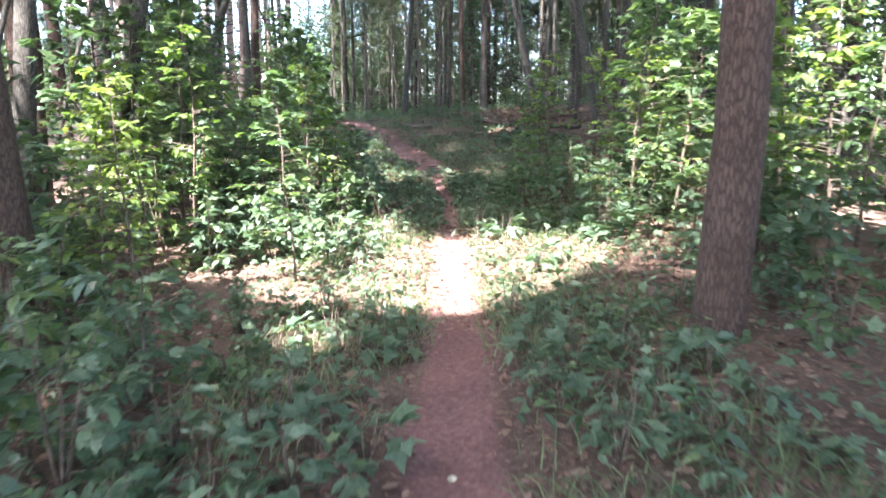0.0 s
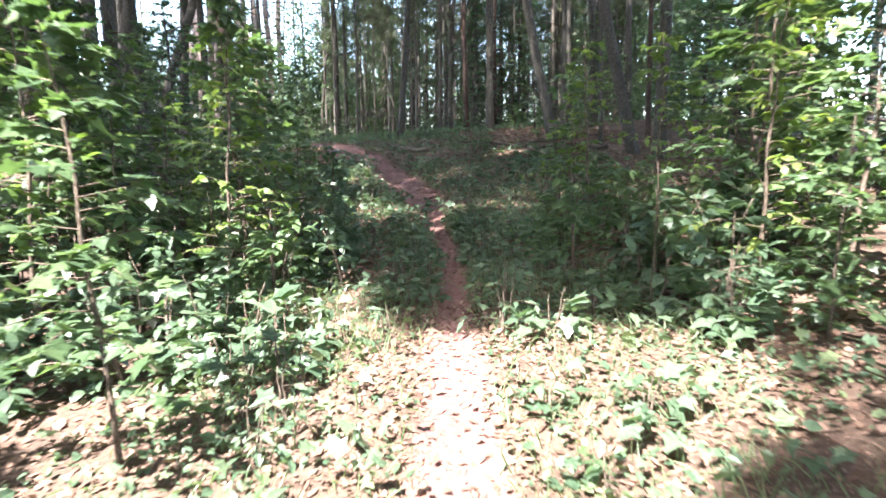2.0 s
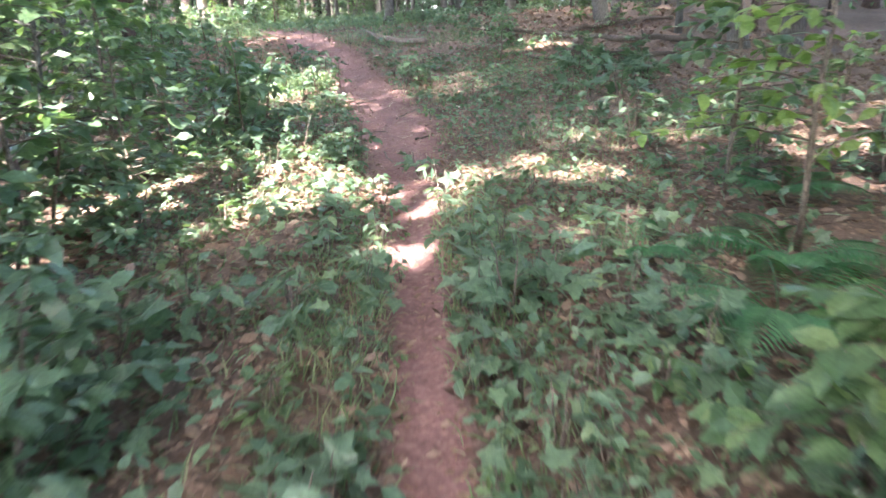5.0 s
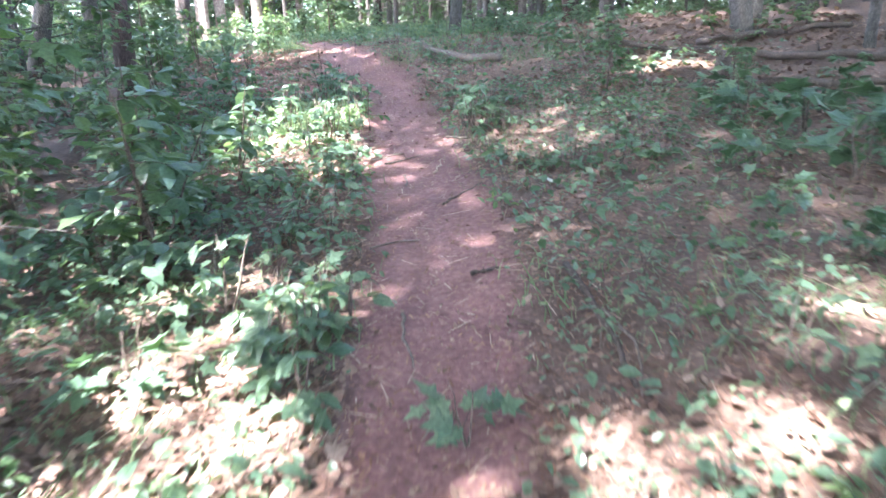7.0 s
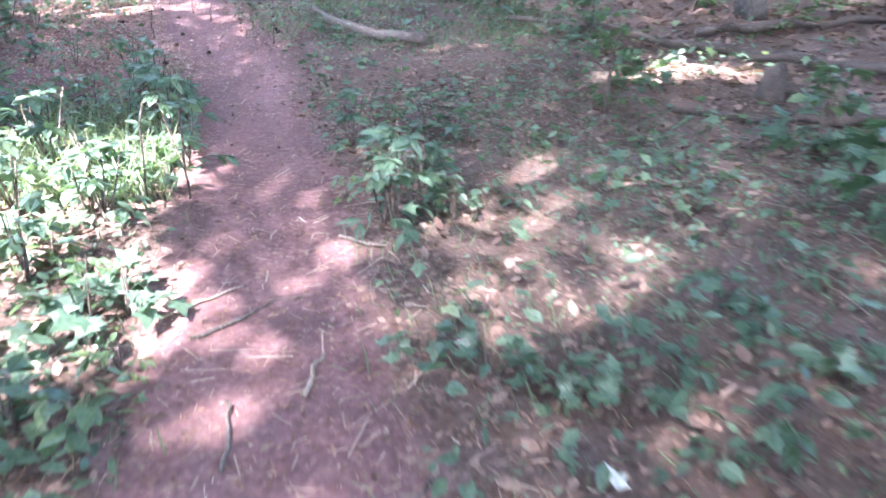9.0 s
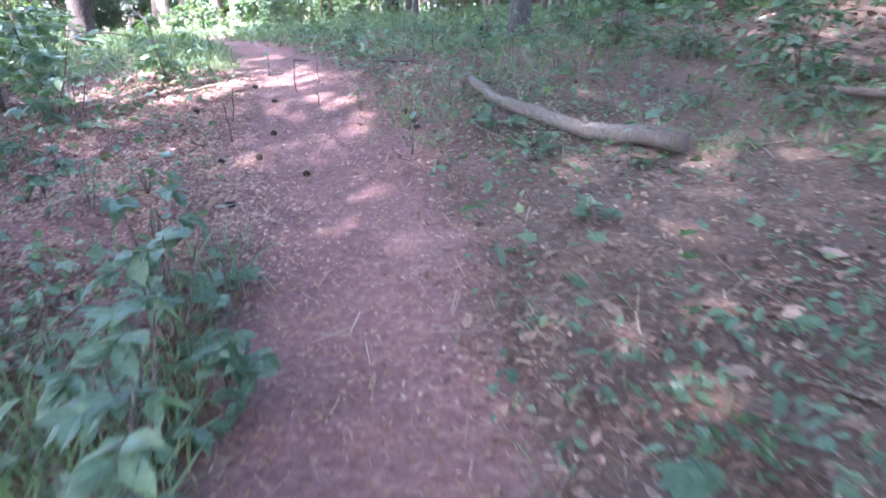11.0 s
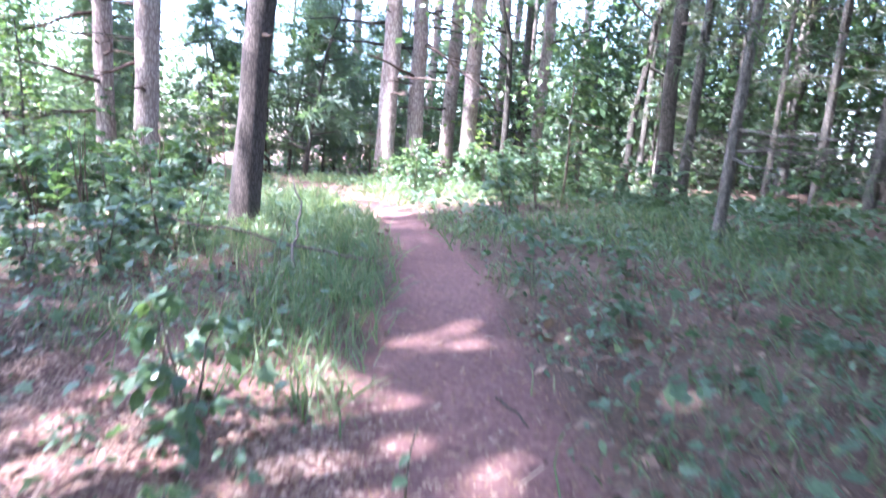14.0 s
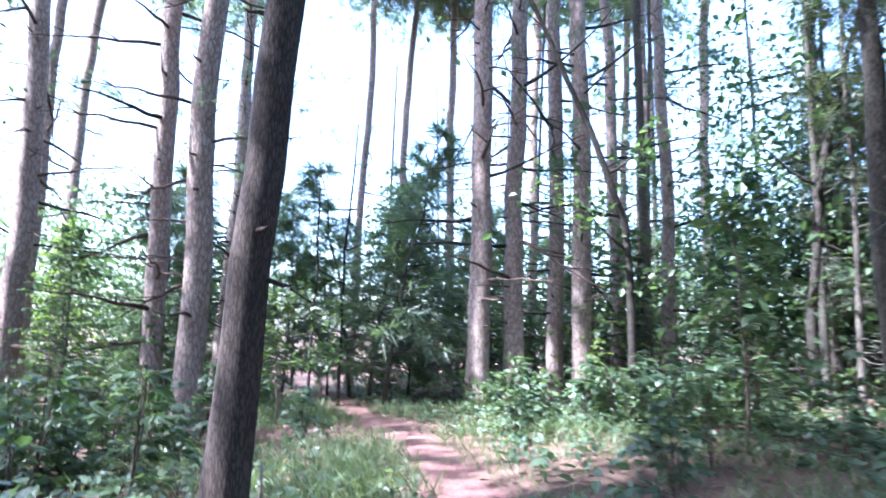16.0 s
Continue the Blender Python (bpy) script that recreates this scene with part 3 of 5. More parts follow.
# a dark stand of thin conifers behind the trail, bare and twiggy below
def stand_conifer(height, r, seed, bark):
    rng = np.random.default_rng(seed)
    root = new("stand_conifer")
    tagged(root, "thin dark conifer with dead twiggy lower branches", "tree", "dark conifer stand")
    (v, f), pts, rad = trunk_mesh(height, r, r * 0.4, (rng.normal(0, 0.012), rng.normal(0, 0.012)), rng, 9, 0.3, 0.02)
    part("trunk", raw_mesh("trunk", v, f, True), bark, root)
    n = 42
    h = 0.5 + (height - 1.0) * np.sort(rng.uniform(0, 1, n))
    a = rng.uniform(0, 6.283, n)
    at = np.stack([np.interp(h, pts[:, 2], pts[:, 0]), np.interp(h, pts[:, 2], pts[:, 1]), h], -1)
    size = (0.55 + 0.9 * rng.uniform(0, 1, n)) * np.clip(1.3 - 0.7 * h / height, 0.5, 1.3)
    limbs = []
    for j in range(4):
        pick = np.arange(n) % 4 == j
        limbs.append(strew(branch_mesh(1.0, 0.011, (-0.2, -0.08, 0.05, -0.3)[j], rng, 3, 3), at[pick], turns(a[pick], np.zeros(pick.sum()), np.zeros(pick.sum())), size[pick]))
    tagged(part("twig_spray", raw_mesh("twig_spray", *join(limbs), True), bark, root), kind="stuff")
    m = 900
    i = rng.integers(0, n, m)
    keep = rng.uniform(0, 1, m) < np.clip(h[i] / height * 1.6 - 0.15, 0.06, 1)
    i = i[keep]
    out = size[i] * rng.uniform(0.25, 1.05, len(i))
    p = at[i] + np.stack([np.cos(a[i]) * out, np.sin(a[i]) * out, -0.15 * out], -1) + rng.normal(0, 0.1, (len(i), 3))
    tagged(part("foliage", raw_mesh("foliage", *strew(NEEDLE_SPRAY, p, spread(len(i), rng, 0.7), rng.uniform(0.2, 0.36, len(i)))), NEEDLES_STAND, root), kind="stuff")
    return root


STAND = [stand_conifer(h, r, 900 + k, b) for k, (h, r, b) in enumerate(((11.5, 0.085, BARK_STAND), (9.5, 0.06, BARK_STAND), (12.5, 0.11, BARK_GREY), (8.0, 0.05, BARK_STAND)))]
stand_rng = np.random.default_rng(77)
STAND_AT = []
while len(STAND_AT) < 84:
    x, y = stand_rng.uniform(-7.5, 12.0), stand_rng.uniform(29.0, 47.0)
    wx, wy = x - END.x, y - END.y
    if wx * 0.768 + wy * 0.641 < 0.44 * (-wx * 0.641 + wy * 0.768) + 2.2 or abs(float(off_trail(np.array([x]), np.array([y]))[1][0])) < 2.8:
        continue
    if any((x - p) ** 2 + (y - q) ** 2 < 0.9 for p, q in STAND_AT):
        continue
    STAND_AT.append((x, y))
for k, (x, y) in enumerate(STAND_AT):
    m = pose(x, y, gz(x, y), 0, 0, stand_rng.uniform(0, 360)) @ Matrix.Scale(stand_rng.uniform(0.85, 1.15), 4)
    if k < 4:
        STAND[k].matrix_basis = m
    else:
        copy_thing(STAND[int(stand_rng.integers(4))], m)

# taller trees out of sight, added to close the wood overhead and shade it
OVER = []
for gx in np.arange(-20, 17, 5.2):
    for gy in np.arange(-13, 46, 5.2):
        x, y = gx + RNG.uniform(-1.3, 1.3), gy + RNG.uniform(-1.3, 1.3)
        d = off_trail(np.array([x]), np.array([y]))[1][0]
        wx, wy = x - END.x, y - END.y
        ahead = -wx * math.sin(radians(39.86)) + wy * math.cos(radians(39.86))
        side = wx * math.cos(radians(39.86)) + wy * math.sin(radians(39.86))
        if ahead > 2 and side < 0.74 * ahead + 1.5 and side > -0.95 * ahead - 4.0:
            continue
        OVER.append((x, y, d))
# further crowns added where the ground below needed more shade
OVER += [(x, y, float(off_trail(np.array([x]), np.array([y]))[1][0])) for x, y in ((-2.6, -5.0), (0.6, -5.4), (-1.0, -3.0), (1.6, -3.2), (-4.6, -4.0), (-3.0, 4.2), (-1.0, 7.6), (1.2, 9.5), (-4.0, 8.8), (2.2, 5.2), (-1.0, 11.2), (3.0, 11.5), (-8.5, 21.0), (-10.5, 24.0), (-7.5, 17.0), (-2.7, 3.2), (-1.8, 4.6))]
for k, (x, y, d) in enumerate(OVER):
    near = abs(d) < 5.5 and y > -3
    # a trunk close to the trail would show; such a crown grows from a stem farther out
    s = 1 if d > 0 else -1
    bx = x + s * (6.2 - abs(d)) if near else x
    tall = 17.0 if y > 7 else 12.5
    # slighter stems where their shadow would cross the large gap
    stem = 0.15
    for h in range(2, int(tall)):
        sx, sy = bx + (x - bx) * h / tall + 0.5 * h * 0.7, y + 0.866 * h * 0.7
        if (abs(sx - 0.3) < 2.0 and abs(sy - 6.5) < 1.7) or (abs(sx - 0.4) < 1.3 and abs(sy - 13.1) < 0.9):
            stem = 0.035
    lean = ((x - bx) / (17.0 if y > 7 else 12.5), 0.0)
    tree("forest_tree", "tall leafy tree added for the shade of its unseen crown", bx, y, 17.5 if y > 7 else 13, stem, stem * 0.4, BARK_GREY, lean, 2, 4.0, (0.6, 1.4), 2,
         crown=(17.0, 4.0, 1.9, 12000 if -13 < x < 2 and y < 24 else 3300 if y < 21 or x < -1 else 2600, 0.165 if -13 < x < 2 and y < 24 else 0.25, "leaf") if y > 7 else (12.4, 3.9, 1.7, 7600, 0.185, "leaf"), seed=200 + k, group="trees of the canopy")


# saplings and shrubs
def woody_plant(height, stems, leaves, size, rng, shape, width=0.45, first=0.25):
    """Thin stems with side shoots that carry leaves in flat sprays; gives stem and leaf meshes."""
    wood, twig, lp, la = [], [], [], []
    for s in range(stems):
        a = rng.uniform(0, 6.283)
        out = rng.uniform(0.05, 0.25) * (stems > 1) + 0.04
        n = 7
        t = np.linspace(0, 1, n)
        hgt = height * rng.uniform(0.7, 1.0)
        wob = np.cumsum(rng.normal(0, 0.02 * height, (n, 2)), axis=0) * t[:, None]
        pts = np.stack([np.cos(a) * out * t * height + wob[:, 0], np.sin(a) * out * t * height + wob[:, 1], t * hgt - 0.03], -1)
        r = 0.006 + 0.006 * height
        wood.append(tube(pts, r * (1 - 0.75 * t), 5, 0.05, int(rng.integers(1e6))))
        per = 12 if leaves > 60 else 5
        shoots = max(2, int(leaves / stems / per))
        for k in range(shoots):
            u = first + (1 - first) * (k + rng.uniform(0, 1)) / shoots
            base = np.array([np.interp(u, t, pts[:, j]) for j in range(3)])
            sa = rng.uniform(0, 6.283)
            ln = height * width * (1.15 - u) * rng.uniform(0.5, 1.1) + 0.08
            tt = np.linspace(0, 1, 3)
            sp = base + np.stack([np.cos(sa) * ln * tt, np.sin(sa) * ln * tt, ln * (0.35 * tt - 0.3 * tt ** 2)], -1)
            twig.append(tube(sp, r * 0.45 * (1 - u * 0.5) * (1 - 0.7 * tt), 3, 0, 0, False))
            m = per
            w = rng.uniform(0.15, 1.02, m)
            p = np.stack([np.interp(w, tt, sp[:, j]) for j in range(3)], -1)
            lp.append(p)
            la.append(sa - 1.5708 + np.where(np.arange(m) % 2, 1, -1) * rng.uniform(0.2, 1.3, m))
    lp, la = np.concatenate(lp), np.concatenate(la)
    n = len(lp)
    rot = turns(la, rng.normal(-0.25, 0.35, n), rng.normal(0, 0.4, n))
    return wood, join(twig), strew(shape, lp, rot, size * rng.uniform(0.55, 1.25, n))


def plant_kind(name, label, category, wood_leaf, wood_mat, leaf_mat, group):
    root = new(name)
    tagged(root, label, category, group)
    for s in wood_leaf[0]:
        part("stem", raw_mesh("stem", *s, True), wood_mat, root)
    tagged(part("twig_spray", raw_mesh("twig_spray", *wood_leaf[1], True), wood_mat, root), kind="stuff")
    tagged(part("foliage", raw_mesh("foliage", *wood_leaf[2]), leaf_mat, root), kind="stuff")
    return root


KINDS = {}
rk = np.random.default_rng(11)
KINDS["shrub"] = [plant_kind("shrub", "leafy green undergrowth shrub with broad leaves", "shrub", woody_plant(h, 3, 250, s, rk, sh, 0.46, 0.06), TWIG, m, "undergrowth shrubs")
                  for h, s, sh, m in ((1.0, 0.12, HEX, LEAF_BROAD), (1.25, 0.14, OVATE, LEAF_BROAD), (0.8, 0.11, HEX, LEAF_HERB), (1.1, 0.15, HEX, LEAF_HERB))]
KINDS["sapling"] = [plant_kind("sapling", "slender young broadleaf tree with layered green leaves", "sapling", woody_plant(h, 1, 420, s, rk, sh, 0.36, 0.2), TWIG, m, "saplings beside the trail")
                    for h, s, sh, m in ((2.6, 0.15, HEX, LEAF_BROAD), (3.4, 0.17, LOBED, LEAF_BROAD), (2.1, 0.14, HEX, LEAF_HERB), (3.0, 0.13, HEX, LEAF_YELLOW))]
KINDS["low"] = [plant_kind("low_plant", "low leafy plant growing at the trail edge", "plant", woody_plant(h, 3, 36, s * 1.1, rk, sh, 0.7, 0.15), TWIG, m, "low plants at the trail edge")
                for h, s, sh, m in ((0.3, 0.09, OVATE, LEAF_HERB), (0.36, 0.11, LOBED, LEAF_HERB), (0.24, 0.075, OVATE, LEAF_BROAD), (0.42, 0.1, LANCE, LEAF_HERB))]
KINDS["young_pine"] = [plant_kind("young_pine", "young pine with soft grey-green needles reaching to its foot", "tree", woody_plant(h, 1, 620, 0.36, rk, NEEDLE_SPRAY, 0.25, 0.1), BARK_GREY, NEEDLES, "young pines") for h in (7.2, 5.5)]
KINDS["young_tree"] = [plant_kind("young_tree", "young broadleaf tree with a light open crown", "tree", woody_plant(h, 1, 1250, s * 0.68, rk, SIMPLE, 0.3, 0.12), BARK_GREY, m, "young trees of the wood") for h, s, m in ((5.5, 0.24, LEAF_BROAD), (7.0, 0.26, LEAF_CANOPY), (6.2, 0.24, LEAF_HERB), (6.4, 0.22, LEAF_YELLOW))]
KINDS["herb"] = [plant_kind("leafy_herb", "upright leafy herb with pale green leaves at the trail edge", "plant", woody_plant(h, 4, 110, 0.095, rk, OVATE, 0.4, 0.15), TWIG, LEAF_HERB, "upright herbs at the trail edge") for h in (0.55, 0.45)]
USED = {}


def put(kind, x, y, scale=1.0, k=None, turn=None, label=""):
    """Sets a plant of that kind on the ground; the first takes the built one, the rest are copies."""
    if kind in ("sapling", "shrub", "young_tree"):
        ux, uy = x - END.x, y - END.y
        go, across = -ux * 0.641 + uy * 0.768, ux * 0.768 + uy * 0.641
        if 4.6 < across < 10 and 1.0 < go < (8.5 if kind == "shrub" else 12.0):
            return None
    k = int(RNG.integers(len(KINDS[kind]))) if k is None else k
    off = abs(float(off_trail(np.array([x]), np.array([y]))[1][0]))
    if not label and ((kind == "shrub" and (y > 29.5 or off > 4.6)) or (kind == "low" and (off > 1.25 or y > 24.5))):
        BULK.setdefault((kind, k), []).append((x, y, gz(x, y), RNG.uniform(0, 6.283), scale))
        return None
    turn = RNG.uniform(0, 360) if turn is None else turn
    m = pose(x, y, gz(x, y), 0, 0, turn) @ Matrix.Scale(scale, 4)
    src = KINDS[kind][k]
    if (kind, k) in USED:
        ob = copy_thing(src, m)
    else:
        USED[(kind, k)], ob = True, None
        HOME.append((src, m))
        ob = src
    if label:
        tagged(ob, label)
    return ob


HOME = []
BULK = {}


def thicken():
    """The plants too far off to count, joined: one mesh for their stems, one a kind of leaf."""
    heap = {}
    for (kind, k), rows in BULK.items():
        rows = np.array(rows)
        n = len(rows)
        for child in KINDS[kind][k].children:
            me = child.data
            v = np.empty(len(me.vertices) * 3, np.float32)
            me.vertices.foreach_get("co", v)
            f = np.empty(len(me.loops), np.int32)
            me.loops.foreach_get("vertex_index", f)
            piece = strew((v.reshape(-1, 3), f.reshape(-1, 3)), rows[:, :3], turns(rows[:, 3], np.zeros(n), np.zeros(n)), rows[:, 4])
            heap.setdefault(me.materials[0].name, []).append(piece)
    for name, pieces in heap.items():
        woody = name == TWIG.name
        tagged(part("thicket_stems" if woody else "thicket_leaves", raw_mesh("thicket", *join(pieces), woody), bpy.data.materials[name]),
               "thin brown stems of the thick undergrowth" if woody else "green leaves of the thick undergrowth", "undergrowth", kind="stuff")




def scatter(kind, count, ylo, yhi, dlo, dhi, s0, s1, gap=0.35, ks=None):
    done = []
    tries = 0
    while len(done) < count and tries < count * 30:
        tries += 1
        y = RNG.uniform(ylo, yhi)
        d = RNG.uniform(dlo, dhi)
        x = float(np.interp(y, TY, TX)) + d
        if any((x - a) ** 2 + (y - b) ** 2 < gap ** 2 for a, b in done):
            continue
        if kind == "sapling" and -4.3 < x < 0 and y < 7.2:
            continue
        if kind != "low" and ((x + 2.3) / 1.3) ** 2 + ((y - 6.8) / 1.9) ** 2 < 1:
            continue
        if kind != "low" and ((x - 0.1) / 2.1) ** 2 + ((y - 5.9) / 2.2) ** 2 < 1:
            continue
        if kind == "low" and RNG.uniform() < 0.75 and ((x - 0.4) / 1.8) ** 2 + ((y - 6.3) / 1.4) ** 2 < 1:
            continue
        done.append((x, y))
        put(kind, x, y, RNG.uniform(s0, s1), None if ks is None else int(RNG.choice(ks)))
# undergrowth along the first stretch
scatter("shrub", 36, 2.2, 9.5, -5.5, -1.5, 0.6, 1.15, 0.45)
scatter("shrub", 14, 9.5, 13, -5.5, -2.3, 0.6, 1.0, 0.5)
scatter("shrub", 34, 3.2, 9.5, 1.6, 5.5, 0.6, 1.15, 0.45)
scatter("shrub", 12, 9.5, 13, 2.4, 5.5, 0.6, 1.0, 0.5)
scatter("shrub", 7, 0.8, 3.0, -3.5, -1.3, 0.4, 0.7, 0.45)
scatter("shrub", 16, 8.4, 10.4, -3.2, -0.85, 0.65, 0.95, 0.42)
scatter("shrub", 16, 8.4, 10.4, 0.85, 3.2, 0.65, 0.95, 0.42)
for x, y, sc, k in ((-3.3, 6.9, 0.8, 3), (-4.2, 7.6, 0.9, 3), (-2.9, 9.0, 0.8, 0), (-4.3, 6.6, 0.9, 2), (-3.4, 8.4, 1.0, 3), (-4.6, 7.9, 1.0, 1), (-3.4, 6.0, 0.7, 3), (-2.6, 5.2, 0.75, 3), (3.2, 6.6, 0.9, 3), (3.9, 7.2, 1.0, 3), (2.9, 7.7, 0.8, 1), (4.2, 6.2, 0.9, 0)):
    put("sapling", x, y, sc, k)
scatter("sapling", 16, 3.5, 13, -5.5, -1.9, 0.75, 1.1, 0.8)
scatter("sapling", 15, 5.5, 13, 2.0, 5.5, 0.75, 1.1, 0.8)
# left of the second stretch, thinner to the right
scatter("shrub", 34, 12.5, 20.5, -6.0, -1.9, 0.5, 1.05, 0.45)
scatter("sapling", 9, 13, 21, -6.5, -2.8, 0.6, 0.9, 0.8)
scatter("shrub", 10, 12.5, 20, 2.6, 6.5, 0.4, 0.8, 0.6)
scatter("shrub", 10, 21.8, 26, 2.5, 7.5, 0.5, 0.9, 0.6)
# the third stretch
scatter("shrub", 36, 21, 29.5, -8.0, -2.7, 0.5, 1.0, 0.5)
scatter("sapling", 6, 20, 25, -9.5, -6.5, 0.6, 0.85, 0.9, (0, 2))
scatter("shrub", 34, 28.5, 37, 2.2, 11, 0.7, 1.15, 0.55)
for k in range(56):
    put("shrub", *beyond(RNG.uniform(0.6, 7.5), RNG.uniform(8.0, 13.5)), RNG.uniform(0.6, 1.1))
for k in range(14):
    put("shrub", RNG.uniform(0.5, 7.0), RNG.uniform(29.0, 36.0), RNG.uniform(0.7, 1.2))
for k in range(16):
    put("shrub", *beyond(RNG.uniform(8.5, 15.0), RNG.uniform(8.6, 16.0)), RNG.uniform(0.8, 1.3))
for r, a, sc, k in ((-2.6, 3.4, 0.9, 3), (-3.3, 4.6, 1.15, 1), (-4.0, 3.6, 1.2, 3), (-3.0, 6.3, 1.1, 1), (-4.4, 5.8, 1.25, 3), (-5.2, 4.8, 1.3, 1), (-3.8, 7.4, 1.2, 0), (-5.6, 6.8, 1.3, 3), (-2.4, 7.4, 0.9, 2),
                    (-6.4, 5.6, 1.3, 1), (-4.8, 8.4, 1.3, 3), (-6.6, 8.0, 1.4, 1), (-3.4, 9.0, 1.1, 3), (-2.9, 2.2, 0.8, 2), (-4.6, 2.4, 1.1, 3)):
    put("shrub", *beyond(r, a), sc, k)
for k in range(26):
    put("shrub", *beyond(RNG.uniform(-11.0, -0.5), RNG.uniform(15.0, 24.0)), RNG.uniform(0.8, 1.3))
for k in range(22):
    put("shrub", *beyond(RNG.uniform(-9.0, -3.6), RNG.uniform(5.5, 12.0)), RNG.uniform(0.6, 1.1))
scatter("shrub", 24, 30, 38, -9, -2.0, 0.7, 1.15, 0.6)
scatter("sapling", 9, 33, 41, 5, 16, 0.9, 1.3, 0.9)
scatter("sapling", 12, 31, 40, -10, -2.5, 0.8, 1.2, 0.9)
# low plants close to the trail
scatter("low", 85, 0.5, 12.8, -1.5, -0.36, 0.6, 1.2, 0.16)
scatter("low", 62, 0.5, 9.5, 0.36, 1.6, 0.6, 1.2, 0.16)
scatter("low", 26, 9.5, 13.2, 0.14, 1.2, 0.5, 0.95, 0.16)
scatter("low", 34, 7.9, 13.2, -0.55, -0.14, 0.4, 0.85, 0.13)
scatter("low", 22, 7.9, 10.5, 0.14, 0.55, 0.4, 0.85, 0.13)
scatter("low", 80, 12.8, 20.5, -2.4, -0.42, 0.5, 1.0, 0.17)
scatter("low", 60, 12.8, 20.5, 0.42, 2.8, 0.35, 0.85, 0.2)
scatter("low", 34, 20.5, 28, -3.6, -0.9, 0.4, 0.9, 0.22)
scatter("low", 55, 20.5, 28, 0.8, 3.8, 0.4, 0.9, 0.22)
for r, a, k in ((-1.9, 16.5, 0), (-0.5, 19.5, 0), (-3.5, 19.5, 1), (3.9, 22.0, 1), (-7.8, 18.5, 0), (0.6, 25.0, 0), (7.8, 21.0, 1), (-5.2, 22.0, 0), (2.2, 23.0, 0), (-1.3, 14.6, 0), (-2.6, 18.0, 0), (-0.9, 17.2, 1), (1.2, 17.5, 1), (-4.4, 17.5, 1), (-6.4, 14.2, 1)):
    put("young_pine", *beyond(r, a), 1.3 if k == 0 else 1.1, k)
for r, a, k in ((-7.4, 12.2, 0), (-9.8, 11.0, 0), (-6.6, 15.0, 2), (-11.5, 14.0, 1), (3.6, 17.0, 2), (5.2, 17.5, 0), (7.2, 15.5, 1), 
                (10.5, 15.5, 1), (8.6, 17.5, 1), (12.0, 18.0, 1), (4.4, 14.6, 0), (9.5, 20.5, 1), (-8.6, 14.5, 3), (-7.0, 18.5, 3), (-10.8, 17.5, 3), (-5.0, 20.0, 2), (1.6, 20.5, 3), (3.4, 19.5, 2), (-12.5, 12.0, 3), (6.0, 20.0, 0), (-9.0, 21.0, 2)):
    put("young_tree", *beyond(r, a), 0.9, k)
for x, y, k in ((-1.0, 30.5, 0), (1.2, 28.8, 1), (3.4, 27.0, 2), (5.2, 24.5, 0), (2.6, 31.5, 1), (5.8, 29.0, 2), (-7.2, 20.5, 1), (-6.4, 16.5, 0), (-7.0, 13.0, 1),
                (7.4, 21.5, 1), (6.8, 16.8, 0), (6.2, 9.2, 1), (4.6, 12.5, 2), (-4.9, 11.6, 0), (6.6, 12.9, 2), (5.0, 8.0, 0), (-4.3, 10.8, 0), (-5.3, 13.4, 2), (-3.6, 14.2, 0), (-6.6, 9.6, 2), (-5.8, 7.4, 0)):
    put("young_tree", x, y, 0.85, k)


# ground cover too thick to count
def area(n, ylo, yhi, dlo, dhi, rng):
    y = rng.uniform(ylo, yhi, n)
    d = rng.uniform(dlo, dhi, n)
    return np.interp(y, TY, TX) + d, y, d


def patchy(x, y, f, off=0.0):
    """Uneven cover, 0 to 1, in patches about 1/f metres across."""
    return 0.5 + 0.25 * (np.sin(f * x * 2.1 + 1.7 * np.sin(f * y * 1.3 + off)) + np.sin(f * y * 1.9 + 1.3 * np.sin(f * x * 1.7 + 2 * off)))


def cover(name, label, shape, material, fields, seed, lift=0.0, flat=0.5, bare=1.1, hug=0.5, category="ground cover", stretch=None):
    """Strews one shape over fields of (count, y from, y to, off trail from, to, size, patchiness)."""
    rng = np.random.default_rng(seed)
    out = []
    for n, ylo, yhi, dlo, dhi, size, pf in fields:
        x, y, d = area(n, ylo, yhi, dlo, dhi, rng)
        q = np.abs(off_trail(x, y)[0])
        keep = rng.uniform(0, 1, n) < np.clip((q - bare + hug) / (2 * hug), 0, 1)
        if pf:
            keep &= rng.uniform(0.1, 0.85, n) < patchy(x, y, pf, seed)
        if category == "ground cover" and not name.startswith("leaf"):
            keep &= (rng.uniform(0, 1, n) < 0.55) | (((x - 0.25) / 1.05) ** 2 + ((y - 6.3) / 1.2) ** 2 > 1)
        x, y = x[keep], y[keep]
        m = len(x)
        if not m:
            continue
        s = size * rng.uniform(0.5, 1.4, m)
        if stretch:
            w = s * rng.uniform(*stretch, m)
            s = np.stack([w, s, w], -1)
        z = ground_z(x, y) + lift * rng.uniform(0.1, 1.0, m)
        out.append(strew(shape, np.stack([x, y, z], -1), spread(m, rng, flat), s))
    v, f = join(out)
    return tagged(part(name, raw_mesh(name, v, f), material), label, category, kind="stuff")


